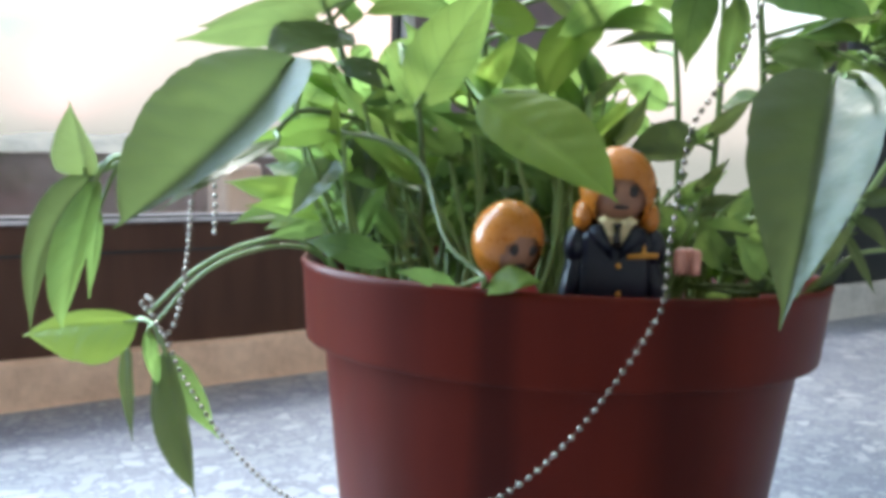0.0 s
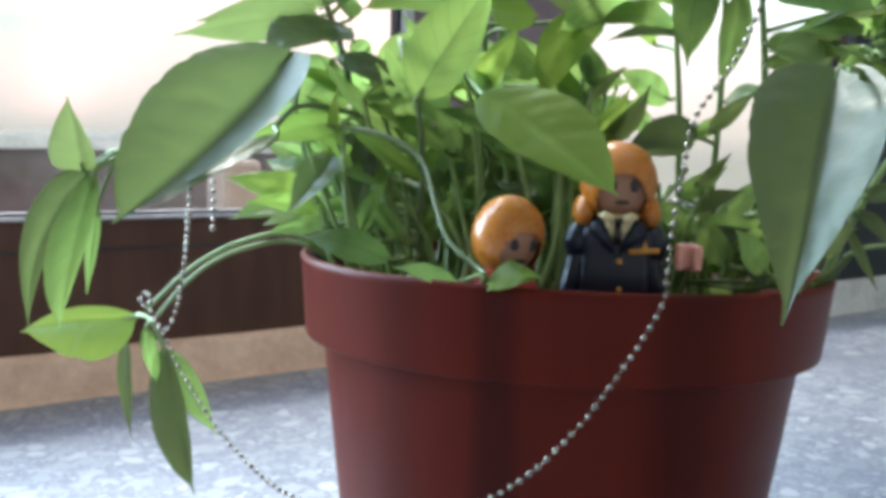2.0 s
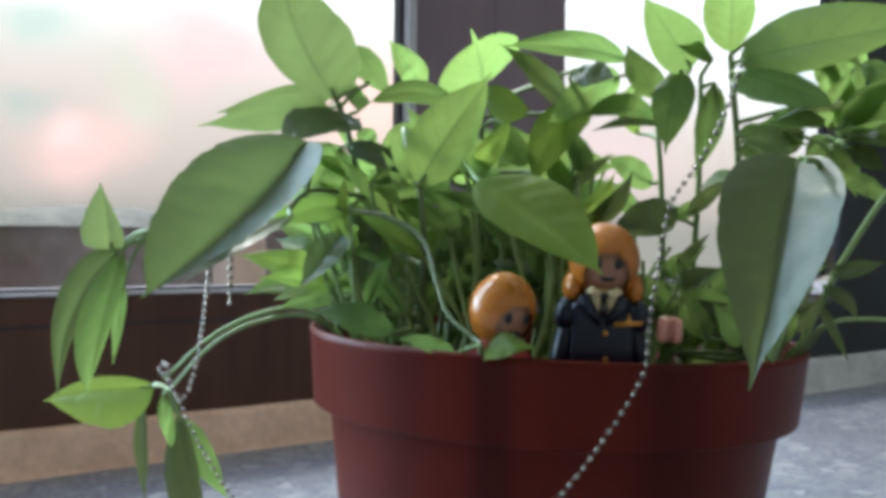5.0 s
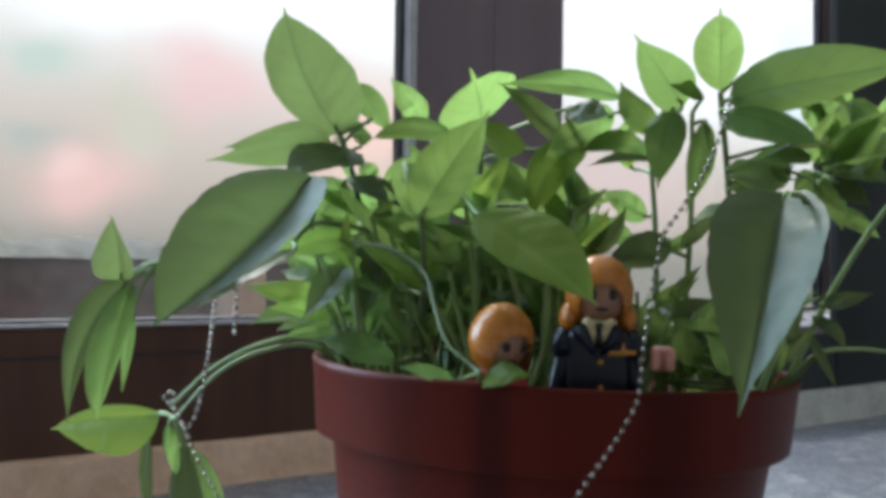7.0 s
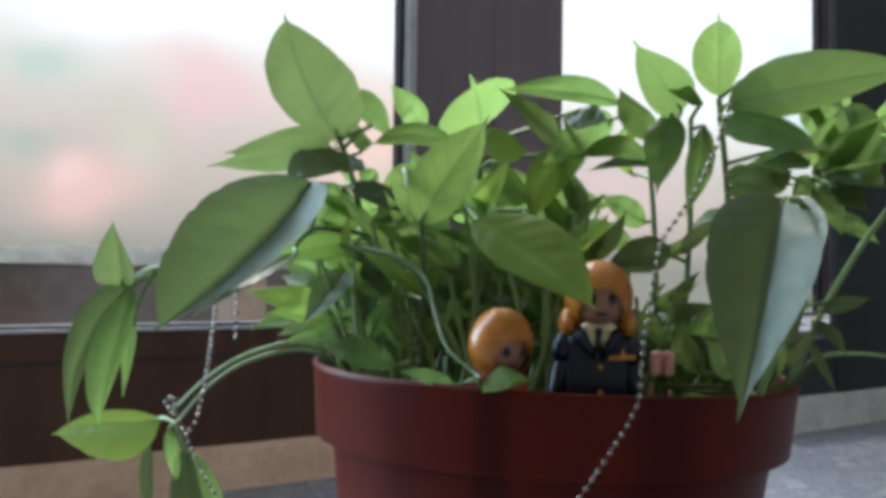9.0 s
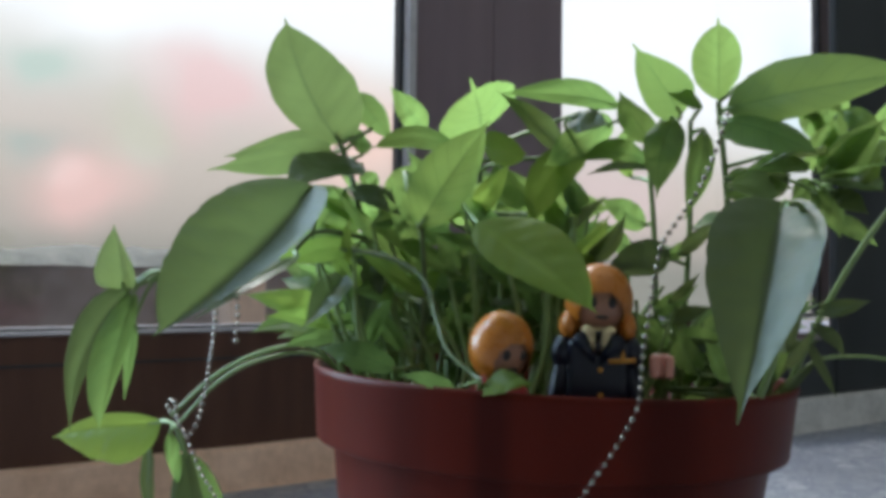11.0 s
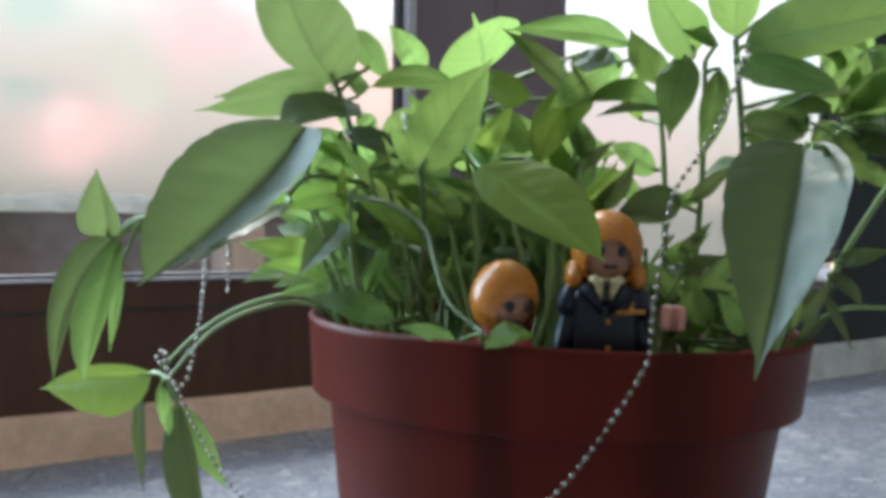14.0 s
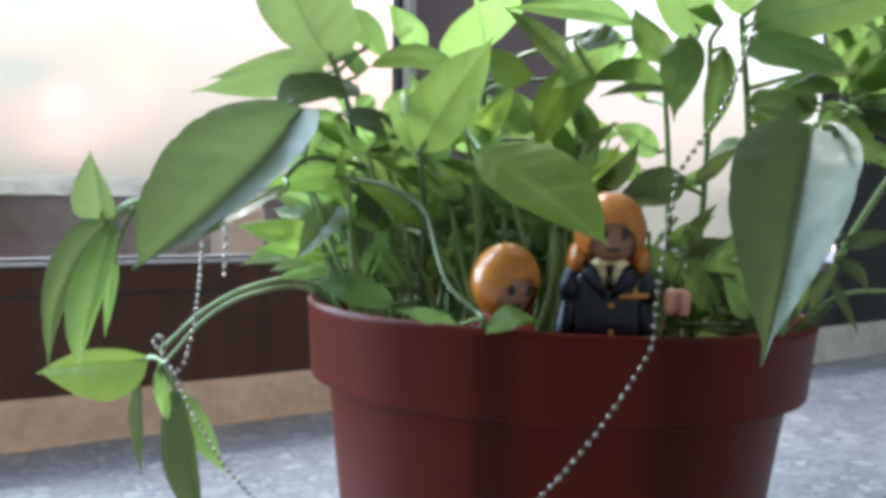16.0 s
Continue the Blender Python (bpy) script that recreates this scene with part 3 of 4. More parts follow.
broad_leaf(plant_a, (-0.0407, 0.3300, 0.2529), (-0.0598, 0.3100, 0.2971), (0.0131, 0.58, 1.50, 0.08), (0.0178, 0.38, 1.50, 0.10), (0.1, -1, 0.05), 0.04, -0.06, 0, 0.05, MATURE_SHADED)
leaf(plant_a, (-0.0438, 0.3350, 0.2507), (-0.0831, 0.3000, 0.2387), 0.0129, (0, -0.9, -0.3), 0.03, 0.15, MATURE_SHADED)
leaf(plant_a, (-0.0439, 0.3450, 0.2582), (-0.0857, 0.3300, 0.2479), 0.0123, (0, -0.9, -0.4), 0.03, 0.15, MATURE_SHADED)
leaf(plant_a, (-0.0313, 0.3200, 0.2445), (-0.0556, 0.2900, 0.2297), 0.0204, (-0.1, -0.8, 0.5), 0.08, 0.15, MATURE_SHADED)
broad_leaf(plant_a, (-0.0448, 0.2850, 0.2328), (-0.0862, 0.2450, 0.1827), (0.0157, 0.25, 1.60, 1.10), (0.0233, 0.47, 1.50, 0.00), (0.0, -1, -0.08), 0.03, -0.045, 0.03, 0.04, MATURE_SHADED)
broad_leaf(plant_a, (-0.0499, 0.2850, 0.2082), (-0.0730, 0.2400, 0.1884), (0.0032, 0.40, 1.60, 0.30), (0.0043, 0.35, 1.60, 0.20), (-0.1, -0.7, 0.7), 0.03, -0.02, 0, 0.05, MATURE_SHADED)
leaf(plant_a, (-0.0391, 0.3350, 0.2364), (-0.0557, 0.3200, 0.2103), 0.0269, (0.1, -1, 0.3), 0.04, 0.15)
leaf(plant_a, (-0.0358, 0.3200, 0.2353), (-0.0124, 0.3050, 0.2232), 0.0086, (0, -0.9, 0.3), 0.05, 0.15, MATURE_SHADED)
leaf(plant_a, (-0.0348, 0.3600, 0.2460), (-0.0281, 0.3600, 0.2378), 0.0082, (0.3, -0.9, 0.2), 0.03, 0.1)
leaf(plant_a, (-0.0323, 0.3300, 0.2491), (-0.0412, 0.3400, 0.2649), 0.0130, (0.6, -0.5, 0.6), 0.05, 0.3)
leaf(plant_a, (-0.0371, 0.3300, 0.2097), (-0.0466, 0.3300, 0.2187), 0.0045, (0.2, -0.95, 0.2), 0.03, 0.3)
leaf(plant_a, (-0.0409, 0.3350, 0.2087), (-0.0524, 0.3350, 0.2152), 0.0050, (0.1, -0.95, 0.3), 0.03, 0.3)
leaf(plant_a, (-0.0497, 0.3350, 0.2119), (-0.0382, 0.3400, 0.2167), 0.0043, (0.1, -0.95, 0.3), 0.03, 0.3)

broad_leaf(plant_b, (-0.1098, 0.2900, 0.1967), (-0.1087, 0.2750, 0.2181), (0.0098, 0.22, 1.15, 0.15), (0.0042, 0.22, 1.70, 0.30), (0.05, -0.95, 0.1), 0.03, 0.03, 0, 0.05, MATURE_SHADED)
broad_leaf(plant_b, (-0.1082, 0.2900, 0.1963), (-0.1214, 0.2750, 0.1505), (0.0034, 0.40, 1.60, 0.30), (0.0080, 0.22, 1.35, 0.20), (0, -0.95, 0.15), 0.06, 0.09, 0, 0.05, MATURE_SHADED)
broad_leaf(plant_b, (-0.1050, 0.2850, 0.1957), (-0.1086, 0.2650, 0.1519), (0.0033, 0.30, 1.60, 0.25), (0.0078, 0.52, 1.55, 0.10), (0.15, -1, 0.1), 0.05, 0, 0, 0.05, LEAF)

broad_leaf(plant_c, (-0.1108, 0.3400, 0.1438), (-0.1578, 0.3500, 0.1356), (0.0159, 0.32, 1.50, 0.15), (0.0050, 0.50, 1.60, 0.30), (0, -0.9, 0.45), 0.03, 0.02, 0, 0.05, LIT_LEAF)
broad_leaf(plant_c, (-0.0997, 0.3350, 0.1341), (-0.0852, 0.3200, 0.0845), (0.0043, 0.45, 1.70, 0.20), (0.0094, 0.50, 1.70, 0.10), (-0.1, -1, 0.05), 0.04, 0, 0, 0.06, MATURE_SHADED)
leaf(plant_c, (-0.1027, 0.3450, 0.1307), (-0.0804, 0.3350, 0.1017), 0.0110, (0.5, -0.9, 0.2), 0.03, 0.25)
leaf(plant_c, (-0.1184, 0.3500, 0.1349), (-0.1145, 0.3450, 0.0973), 0.0066, (-0.4, -0.9, 0.2), 0.03, 0.3, MATURE_SHADED)
leaf(plant_c, (-0.1058, 0.3350, 0.1409), (-0.1004, 0.3300, 0.1204), 0.0055, (0.3, -1, 0.1), 0.03, 0.2)

leaf(plant_d, (-0.0272, 0.3150, 0.2126), (-0.0295, 0.3100, 0.1826), 0.0116, (-0.2, -1, 0.15), 0.06, 0.2, MATURE_SHADED)
leaf(plant_d, (-0.0364, 0.3180, 0.2040), (-0.0486, 0.2950, 0.1823), 0.0154, (-0.25, -0.75, 0.4), 0.02, 0.47, MATURE_SHADED)
leaf(plant_d, (-0.0421, 0.3300, 0.1869), (-0.0770, 0.3300, 0.1951), 0.0130, (0, -0.8, 0.6), 0.05, 0.3, LIT_LEAF)
leaf(plant_d, (-0.0459, 0.3350, 0.1833), (-0.0725, 0.3200, 0.1805), 0.0118, (0, -0.7, 0.7), 0.05, 0.3)
leaf(plant_d, (-0.0501, 0.3400, 0.1964), (-0.0653, 0.3500, 0.2007), 0.0095, (0.1, -0.8, 0.6), 0.05, 0.3)
leaf(plant_d, (-0.0160, 0.2900, 0.1704), (-0.0440, 0.3000, 0.1766), 0.0106, (0, -0.9, 0.45), 0.1, 0.2)
leaf(plant_d, (0.0041, 0.2720, 0.1658), (-0.0142, 0.2650, 0.1706), 0.0067, (0, -0.7, 0.7), 0.1, 0.2)
leaf(plant_d, (0.0116, 0.2620, 0.1667), (0.0278, 0.2520, 0.1691), 0.0102, (0, -0.7, 0.7), 0.15, 0.2, LIT_LEAF)
leaf(plant_d, (-0.0084, 0.3500, 0.2618), (-0.0227, 0.3450, 0.2791), 0.0116, (0.3, -1, 0.1), 0.06, 0.2)
broad_leaf(plant_d, (0.0054, 0.3180, 0.2494), (-0.0265, 0.3050, 0.2485), (0.0042, 0.45, 1.20, 0.10), (0.0046, 0.45, 1.20, 0.10), (0, -0.95, 0.2), 0.04, 0.13, 0, 0.05)
broad_leaf(plant_d, (-0.0092, 0.3000, 0.2200), (0.0148, 0.2800, 0.2552), (0.0116, 0.40, 1.50, 0.12), (0.0089, 0.44, 1.50, 0.15), (0.1, -1, 0.3), 0.05, 0, 0, 0.07, LEAF)
leaf(plant_d, (-0.0153, 0.3450, 0.2445), (0.0031, 0.3300, 0.2146), 0.0113, (0.1, -1, 0.3), 0.05, 0.2)
leaf(plant_d, (-0.0091, 0.3100, 0.2199), (-0.0195, 0.3000, 0.2372), 0.0060, (0.2, -0.95, 0.2), 0.03, 0.25)
leaf(plant_d, (-0.0144, 0.3300, 0.2188), (-0.0250, 0.3300, 0.2306), 0.0049, (0.2, -0.95, 0.2), 0.03, 0.25)
leaf(plant_d, (-0.0399, 0.3300, 0.1836), (-0.0644, 0.3100, 0.1883), 0.0087, (0, -0.8, 0.5), 0.06, 0.25, LIT_LEAF)
leaf(plant_d, (-0.0392, 0.3250, 0.1785), (-0.0589, 0.3150, 0.1757), 0.0077, (0, -0.8, 0.5), 0.06, 0.25)
leaf(plant_d, (-0.0273, 0.3100, 0.1765), (-0.0174, 0.3100, 0.1971), 0.0051, (0.2, -0.95, 0.2), 0.04, 0.25)
leaf(plant_d, (-0.0204, 0.3300, 0.1839), (-0.0098, 0.3300, 0.2014), 0.0068, (-0.2, -0.95, 0.2), 0.04, 0.25)
leaf(plant_d, (-0.0028, 0.3200, 0.1762), (0.0075, 0.3200, 0.1932), 0.0070, (0.2, -0.95, 0.2), 0.04, 0.25)

broad_leaf(plant_e, (0.0134, 0.3300, 0.2589), (0.0085, 0.3000, 0.2735), (0.0162, 0.32, 0.80, -0.15), (0.0190, 0.30, 0.80, -0.15), (0, -0.95, 0.2), 0.1, 0, 0, 0.17)
broad_leaf(plant_e, (0.0143, 0.3180, 0.2514), (0.0292, 0.3000, 0.2464), (0.0064, 0.42, 1.10, 0.10), (0.0070, 0.45, 1.10, 0.10), (-0.1, -0.85, -0.45), 0.05, -0.05, 0, 0.06, LIT_LEAF)
leaf(plant_e, (0.0134, 0.3300, 0.2261), (0.0156, 0.3250, 0.2401), 0.0118, (0, -1, 0.2), 0.03, 0.1)
leaf(plant_e, (0.0345, 0.3300, 0.2281), (0.0181, 0.3250, 0.2448), 0.0095, (-0.3, -0.9, 0.3), 0.02, 0.3)
leaf(plant_e, (0.0356, 0.3300, 0.2212), (0.0449, 0.3200, 0.2488), 0.0129, (0.2, -1, 0.2), 0.05, 0.2)
leaf(plant_e, (0.0480, 0.3300, 0.2502), (0.0187, 0.3100, 0.2707), 0.0127, (0.3, -0.9, 0.4), 0.03, 0.25, MATURE_SHADED)
broad_leaf(plant_e, (0.0673, 0.3300, 0.2701), (0.0191, 0.3000, 0.2679), (0.0042, 0.35, 1.50, 0.15), (0.0084, 0.32, 1.50, 0.10), (0, -0.95, 0.3), 0.05, 0, 0, 0.05, LEAF)
broad_leaf(plant_e, (0.0103, 0.2680, 0.2198), (0.0441, 0.2380, 0.1922), (0.0148, 0.44, 1.60, 0.10), (0.0089, 0.36, 1.60, 0.10), (0, -0.82, 0.5), 0.04, 0, 0, 0.04, LIT_LEAF)
leaf(plant_e, (0.0029, 0.3200, 0.2227), (-0.0036, 0.3150, 0.2390), 0.0088, (0.1, -1, 0.2), 0.03, 0.2)
leaf(plant_e, (0.0010, 0.3200, 0.2100), (0.0094, 0.3150, 0.1996), 0.0105, (0, -1, 0.3), 0.03, 0.2)
leaf(plant_e, (-0.0055, 0.3300, 0.2069), (-0.0181, 0.3200, 0.2118), 0.0102, (0, -0.9, 0.4), 0.05, 0.2)
leaf(plant_e, (0.0052, 0.3150, 0.2037), (-0.0033, 0.3150, 0.2181), 0.0068, (0.2, -0.95, 0.2), 0.04, 0.25)
leaf(plant_e, (0.0372, 0.3200, 0.1852), (0.0285, 0.3200, 0.2061), 0.0067, (0.2, -0.95, 0.2), 0.04, 0.25)
leaf(plant_e, (0.0410, 0.3250, 0.1764), (0.0472, 0.3250, 0.1979), 0.0055, (0.2, -0.95, 0.2), 0.04, 0.25)
leaf(plant_e, (0.0095, 0.3350, 0.2348), (0.0005, 0.3350, 0.2480), 0.0069, (0.2, -0.95, 0.1), 0.04, 0.25)
leaf(plant_e, (0.0259, 0.3300, 0.2150), (0.0382, 0.3350, 0.2308), 0.0073, (-0.1, -0.95, 0.1), 0.04, 0.25, LIT_LEAF)
leaf(plant_e, (-0.0061, 0.3450, 0.2355), (-0.0155, 0.3450, 0.2536), 0.0064, (0.1, -0.95, 0), 0.04, 0.25)

leaf(plant_f, (0.0478, 0.3400, 0.2190), (0.0621, 0.3300, 0.2346), 0.0063, (0.2, -0.9, 0.4), 0.03, 0.3)
leaf(plant_f, (0.0575, 0.3300, 0.2110), (0.0680, 0.3200, 0.2262), 0.0085, (0.3, -0.9, 0.3), 0.03, 0.3)
leaf(plant_f, (0.0813, 0.3450, 0.2242), (0.0615, 0.3400, 0.2342), 0.0117, (0, -1, 0.3), 0.05, 0.15)
leaf(plant_f, (0.0756, 0.3500, 0.2153), (0.0552, 0.3450, 0.2262), 0.0107, (0, -1, 0.2), 0.05, 0.15)
leaf(plant_f, (0.0844, 0.3200, 0.2143), (0.0548, 0.3000, 0.2042), 0.0138, (-0.1, -1, 0.2), 0.06, 0.1, MATURE_SHADED)
broad_leaf(plant_f, (0.0792, 0.3300, 0.2470), (0.0502, 0.3150, 0.2463), (0.0030, 0.45, 1.10, 0.10), (0.0056, 0.42, 1.00, 0.12), (0, -0.95, 0.1), 0.05, 0.11, 0, 0.05)
broad_leaf(plant_f, (0.0878, 0.3150, 0.2637), (0.0662, 0.3000, 0.2867), (0.0092, 0.40, 1.30, 0.12), (0.0106, 0.24, 1.40, 0.12), (-0.1, -1, 0.2), 0.04, 0, 0, 0.09, LEAF)
leaf(plant_f, (0.0788, 0.3200, 0.2535), (0.0664, 0.3250, 0.2746), 0.0129, (0.1, -1, 0.3), 0.04, 0.15)
leaf(plant_f, (0.0837, 0.3100, 0.2614), (0.0732, 0.2900, 0.2305), 0.0142, (-0.2, -1, 0.2), 0.06, 0.15)
leaf(plant_f, (0.0438, 0.3000, 0.2589), (0.0569, 0.2900, 0.2554), 0.0118, (-0.62, -0.5, 0.60), 0.04, 0.2, MATURE_SHADED)
leaf(plant_f, (0.0667, 0.3350, 0.2533), (0.0799, 0.3350, 0.2646), 0.0062, (0.1, -0.95, 0.1), 0.04, 0.25)
leaf(plant_f, (0.0745, 0.3400, 0.2429), (0.0642, 0.3400, 0.2574), 0.0059, (0.1, -0.95, 0.1), 0.04, 0.25, LIT_LEAF)

broad_leaf(plant_g, (0.0971, 0.3000, 0.2668), (0.0941, 0.2900, 0.2936), (0.0096, 0.52, 1.40, 0.10), (0.0081, 0.52, 1.40, 0.12), (0, -1, 0.2), 0.03, 0, 0, 0.09, LEAF)
leaf(plant_g, (0.0951, 0.3100, 0.2574), (0.0855, 0.3000, 0.2236), 0.0107, (0.2, -1, 0.2), 0.05, 0.2)
leaf(plant_g, (0.0940, 0.3100, 0.2663), (0.0806, 0.3100, 0.2707), 0.0090, (0, -0.8, 0.6), 0.05, 0.2)
broad_leaf(plant_g, (0.0988, 0.2950, 0.2627), (0.1377, 0.2350, 0.2631), (0.0111, 0.46, 1.50, 0.12), (0.0082, 0.34, 1.50, 0.10), (0, -0.95, -0.2), 0.05, -0.02, 0, 0.05, LEAF)
broad_leaf(plant_g, (0.0962, 0.2900, 0.2578), (0.1174, 0.2620, 0.2428), (0.0070, 0.45, 1.20, 0.10), (0.0096, 0.40, 1.20, 0.10), (0.3, -0.95, 0.05), 0.04, 0, 0, 0.05, LEAF)
leaf(plant_g, (0.1286, 0.2850, 0.2456), (0.0968, 0.2620, 0.2384), 0.0150, (-0.72, -0.32, 0.62), 0.03, 0.2, MATURE_SHADED)
leaf(plant_g, (0.1004, 0.3000, 0.2388), (0.1131, 0.2700, 0.2320), 0.0080, (0, -0.9, -0.3), 0.05, 0.1)
leaf(plant_g, (0.1004, 0.3000, 0.2318), (0.1131, 0.2800, 0.2368), 0.0059, (0, -0.9, -0.3), 0.05, 0.1)
broad_leaf(plant_g, (0.1004, 0.2450, 0.2258), (0.0750, 0.2060, 0.1660), (0.0168, 0.33, 1.80, 0.96), (0.0189, 0.31, 1.50, 0.24), (-0.18, -0.94, 0.16), 0.04, 0, -0.02, 0.05, MATURE_SHADED)
leaf(plant_g, (0.0834, 0.3200, 0.2101), (0.0971, 0.3200, 0.2187), 0.0054, (0.2, -0.9, 0.4), 0.03, 0.3)
leaf(plant_g, (0.0816, 0.3300, 0.1897), (0.0934, 0.3100, 0.2007), 0.0075, (0.2, -0.9, 0.4), 0.03, 0.3)
leaf(plant_g, (0.0965, 0.3300, 0.2225), (0.1087, 0.3200, 0.2263), 0.0098, (0, -0.7, 0.7), 0.04, 0.3)
leaf(plant_g, (0.0909, 0.3000, 0.1689), (0.0818, 0.3000, 0.1867), 0.0103, (0.1, -1, 0.3), 0.03, 0.2)
leaf(plant_g, (0.0956, 0.3100, 0.1742), (0.1119, 0.3100, 0.1866), 0.0101, (0.1, -1, 0.3), 0.03, 0.2)
leaf(plant_g, (0.0997, 0.2900, 0.1681), (0.0886, 0.2850, 0.1818), 0.0092, (0.1, -1, 0.3), 0.03, 0.2)
leaf(plant_g, (0.1088, 0.3000, 0.1662), (0.1226, 0.3000, 0.1773), 0.0098, (0.1, -1, 0.3), 0.03, 0.2)
leaf(plant_g, (0.0834, 0.3150, 0.1860), (0.0971, 0.3050, 0.1927), 0.0059, (0.1, -0.95, 0.3), 0.05, 0.25, MATURE_SHADED)
leaf(plant_g, (0.0843, 0.3100, 0.1781), (0.0987, 0.3000, 0.1810), 0.0069, (0.1, -0.95, 0.3), 0.05, 0.25, MATURE_SHADED)
leaf(plant_g, (0.1262, 0.3000, 0.2733), (0.1380, 0.2900, 0.2596), 0.0075, (0.1, -0.9, -0.2), 0.05, 0.2)

broad_leaf(plant_b, (-0.1054, 0.2880, 0.1864), (-0.1030, 0.2720, 0.1612), (0.0017, 0.40, 1.60, 0.20), (0.0019, 0.40, 1.60, 0.20), (0.3, -0.95, 0.1), 0.04, 0, 0, 0.06, LEAF)
broad_leaf(plant_a, (-0.0373, 0.3500, 0.2772), (-0.0214, 0.3450, 0.2567), (0.0059, 0.40, 1.60, 0.10), (0.0055, 0.40, 1.60, 0.10), (0.1, -1, 0.2), 0.04, 0, 0, 0.06, LEAF)

broad_leaf(plant_g, (0.0965, 0.2980, 0.1762), (0.0998, 0.2900, 0.1629), (0.0034, 0.45, 1.2, 0.2), (0.0034, 0.45, 1.2, 0.2), (-0.5, -0.6, 0.6), mat=MATURE_SHADED)
leaf(plant_h, (0.1314, 0.3000, 0.2412), (0.1341, 0.2900, 0.2596), 0.0125, (0.1, -1, 0.2), 0.05, 0.2)
leaf(plant_h, (0.1303, 0.2900, 0.2401), (0.1422, 0.2700, 0.2552), 0.0093, (0.1, -0.9, 0.4), 0.05, 0.2)
leaf(plant_h, (0.1313, 0.2900, 0.2381), (0.1428, 0.2600, 0.2376), 0.0164, (0.1, -0.6, 0.8), 0.05, 0.2)
leaf(plant_h, (0.1384, 0.3000, 0.2373), (0.1469, 0.2800, 0.2325), 0.0192, (0.1, -0.8, 0.6), 0.06, 0.2)
leaf(plant_h, (0.1364, 0.3100, 0.2363), (0.1404, 0.3000, 0.2174), 0.0127, (0.2, -1, 0.2), 0.06, 0.2)
leaf(plant_h, (0.1343, 0.3100, 0.2394), (0.1243, 0.3050, 0.2306), 0.0087, (0, -1, 0.3), 0.06, 0.2)
leaf(plant_h, (0.1425, 0.3100, 0.2550), (0.1301, 0.3100, 0.2714), 0.0104, (0.2, -1, 0.3), 0.06, 0.2)
leaf(plant_h, (0.1551, 0.3200, 0.2503), (0.1603, 0.3000, 0.2698), 0.0127, (0.2, -1, 0.3), 0.06, 0.2)
leaf(plant_h, (0.1365, 0.3100, 0.1911), (0.1537, 0.3050, 0.1955), 0.0067, (0.1, -0.8, 0.5), 0.06, 0.25, MATURE_SHADED)
leaf(plant_h, (0.1345, 0.3100, 0.1870), (0.1447, 0.3050, 0.1752), 0.0059, (0.1, -0.9, 0.3), 0.06, 0.25, MATURE_SHADED)
leaf(plant_h, (0.1325, 0.3100, 0.1808), (0.1407, 0.3050, 0.1611), 0.0038, (0.1, -0.95, 0.2), 0.04, 0.25, MATURE_SHADED)
leaf(plant_h, (0.1509, 0.3200, 0.2524), (0.1362, 0.3150, 0.2619), 0.0088, (0.1, -0.95, 0.1), 0.06, 0.25)
leaf(plant_h, (0.1467, 0.3200, 0.2268), (0.1613, 0.3150, 0.2162), 0.0085, (0.1, -0.9, 0.3), 0.06, 0.25)
leaf(plant_h, (0.1423, 0.3000, 0.2635), (0.1535, 0.2900, 0.2520), 0.0085, (0.1, -0.9, -0.2), 0.05, 0.2)

leaf(plant_a, (-0.0282, 0.3180, 0.2570), (-0.0396, 0.3000, 0.2459), 0.0124, (-0.55, -0.5, 0.6), 0.04, 0.15, MATURE_SHADED)
leaf(plant_a, (-0.0530, 0.3000, 0.2073), (-0.0790, 0.2700, 0.1888), 0.0061, (-0.1, -0.8, 0.4), 0.02, 0.47, MATURE_SHADED)

leaf(plant_g, (0.0861, 0.3100, 0.2119), (0.0975, 0.3000, 0.2238), 0.0058, (0.1, -0.95, 0.1), 0.04, 0.3, MATURE_SHADED)
leaf(plant_g, (0.0822, 0.3100, 0.1944), (0.0906, 0.3000, 0.2047), 0.0038, (0.1, -0.95, 0.1), 0.04, 0.3, MATURE_SHADED)
leaf(plant_g, (0.1169, 0.2850, 0.2382), (0.0889, 0.2680, 0.2322), 0.0128, (0, -0.95, 0.1), 0.06, 0.15, MATURE_SHADED)
leaf(plant_g, (0.1215, 0.2800, 0.2414), (0.0932, 0.2620, 0.2370), 0.0091, (0, -0.8, 0.5), 0.06, 0.2)
leaf(plant_g, (0.1269, 0.2900, 0.2340), (0.1364, 0.2850, 0.2202), 0.0077, (0.2, -0.95, 0.1), 0.06, 0.2)

leaf(plant_h, (0.1339, 0.3000, 0.2431), (0.1371, 0.2900, 0.2619), 0.0097, (0.1, -0.95, 0.1), 0.06, 0.2)
leaf(plant_h, (0.1328, 0.2900, 0.2389), (0.1432, 0.2700, 0.2551), 0.0117, (0.1, -0.9, 0.3), 0.06, 0.2)
leaf(plant_h, (0.1369, 0.3100, 0.2537), (0.1302, 0.3100, 0.2703), 0.0090, (0.1, -0.95, 0.1), 0.06, 0.2)
leaf(plant_h, (0.1472, 0.3100, 0.2601), (0.1353, 0.3000, 0.2718), 0.0097, (0.1, -0.95, 0.2), 0.06, 0.2)
leaf(plant_h, (0.1469, 0.3000, 0.2403), (0.1522, 0.2800, 0.2494), 0.0177, (0.1, -0.8, 0.4), 0.06, 0.2, LIT_LEAF)
leaf(plant_h, (0.1358, 0.2950, 0.2346), (0.1441, 0.2850, 0.2251), 0.0095, (0.1, -0.95, 0.1), 0.06, 0.2, MATURE_SHADED)
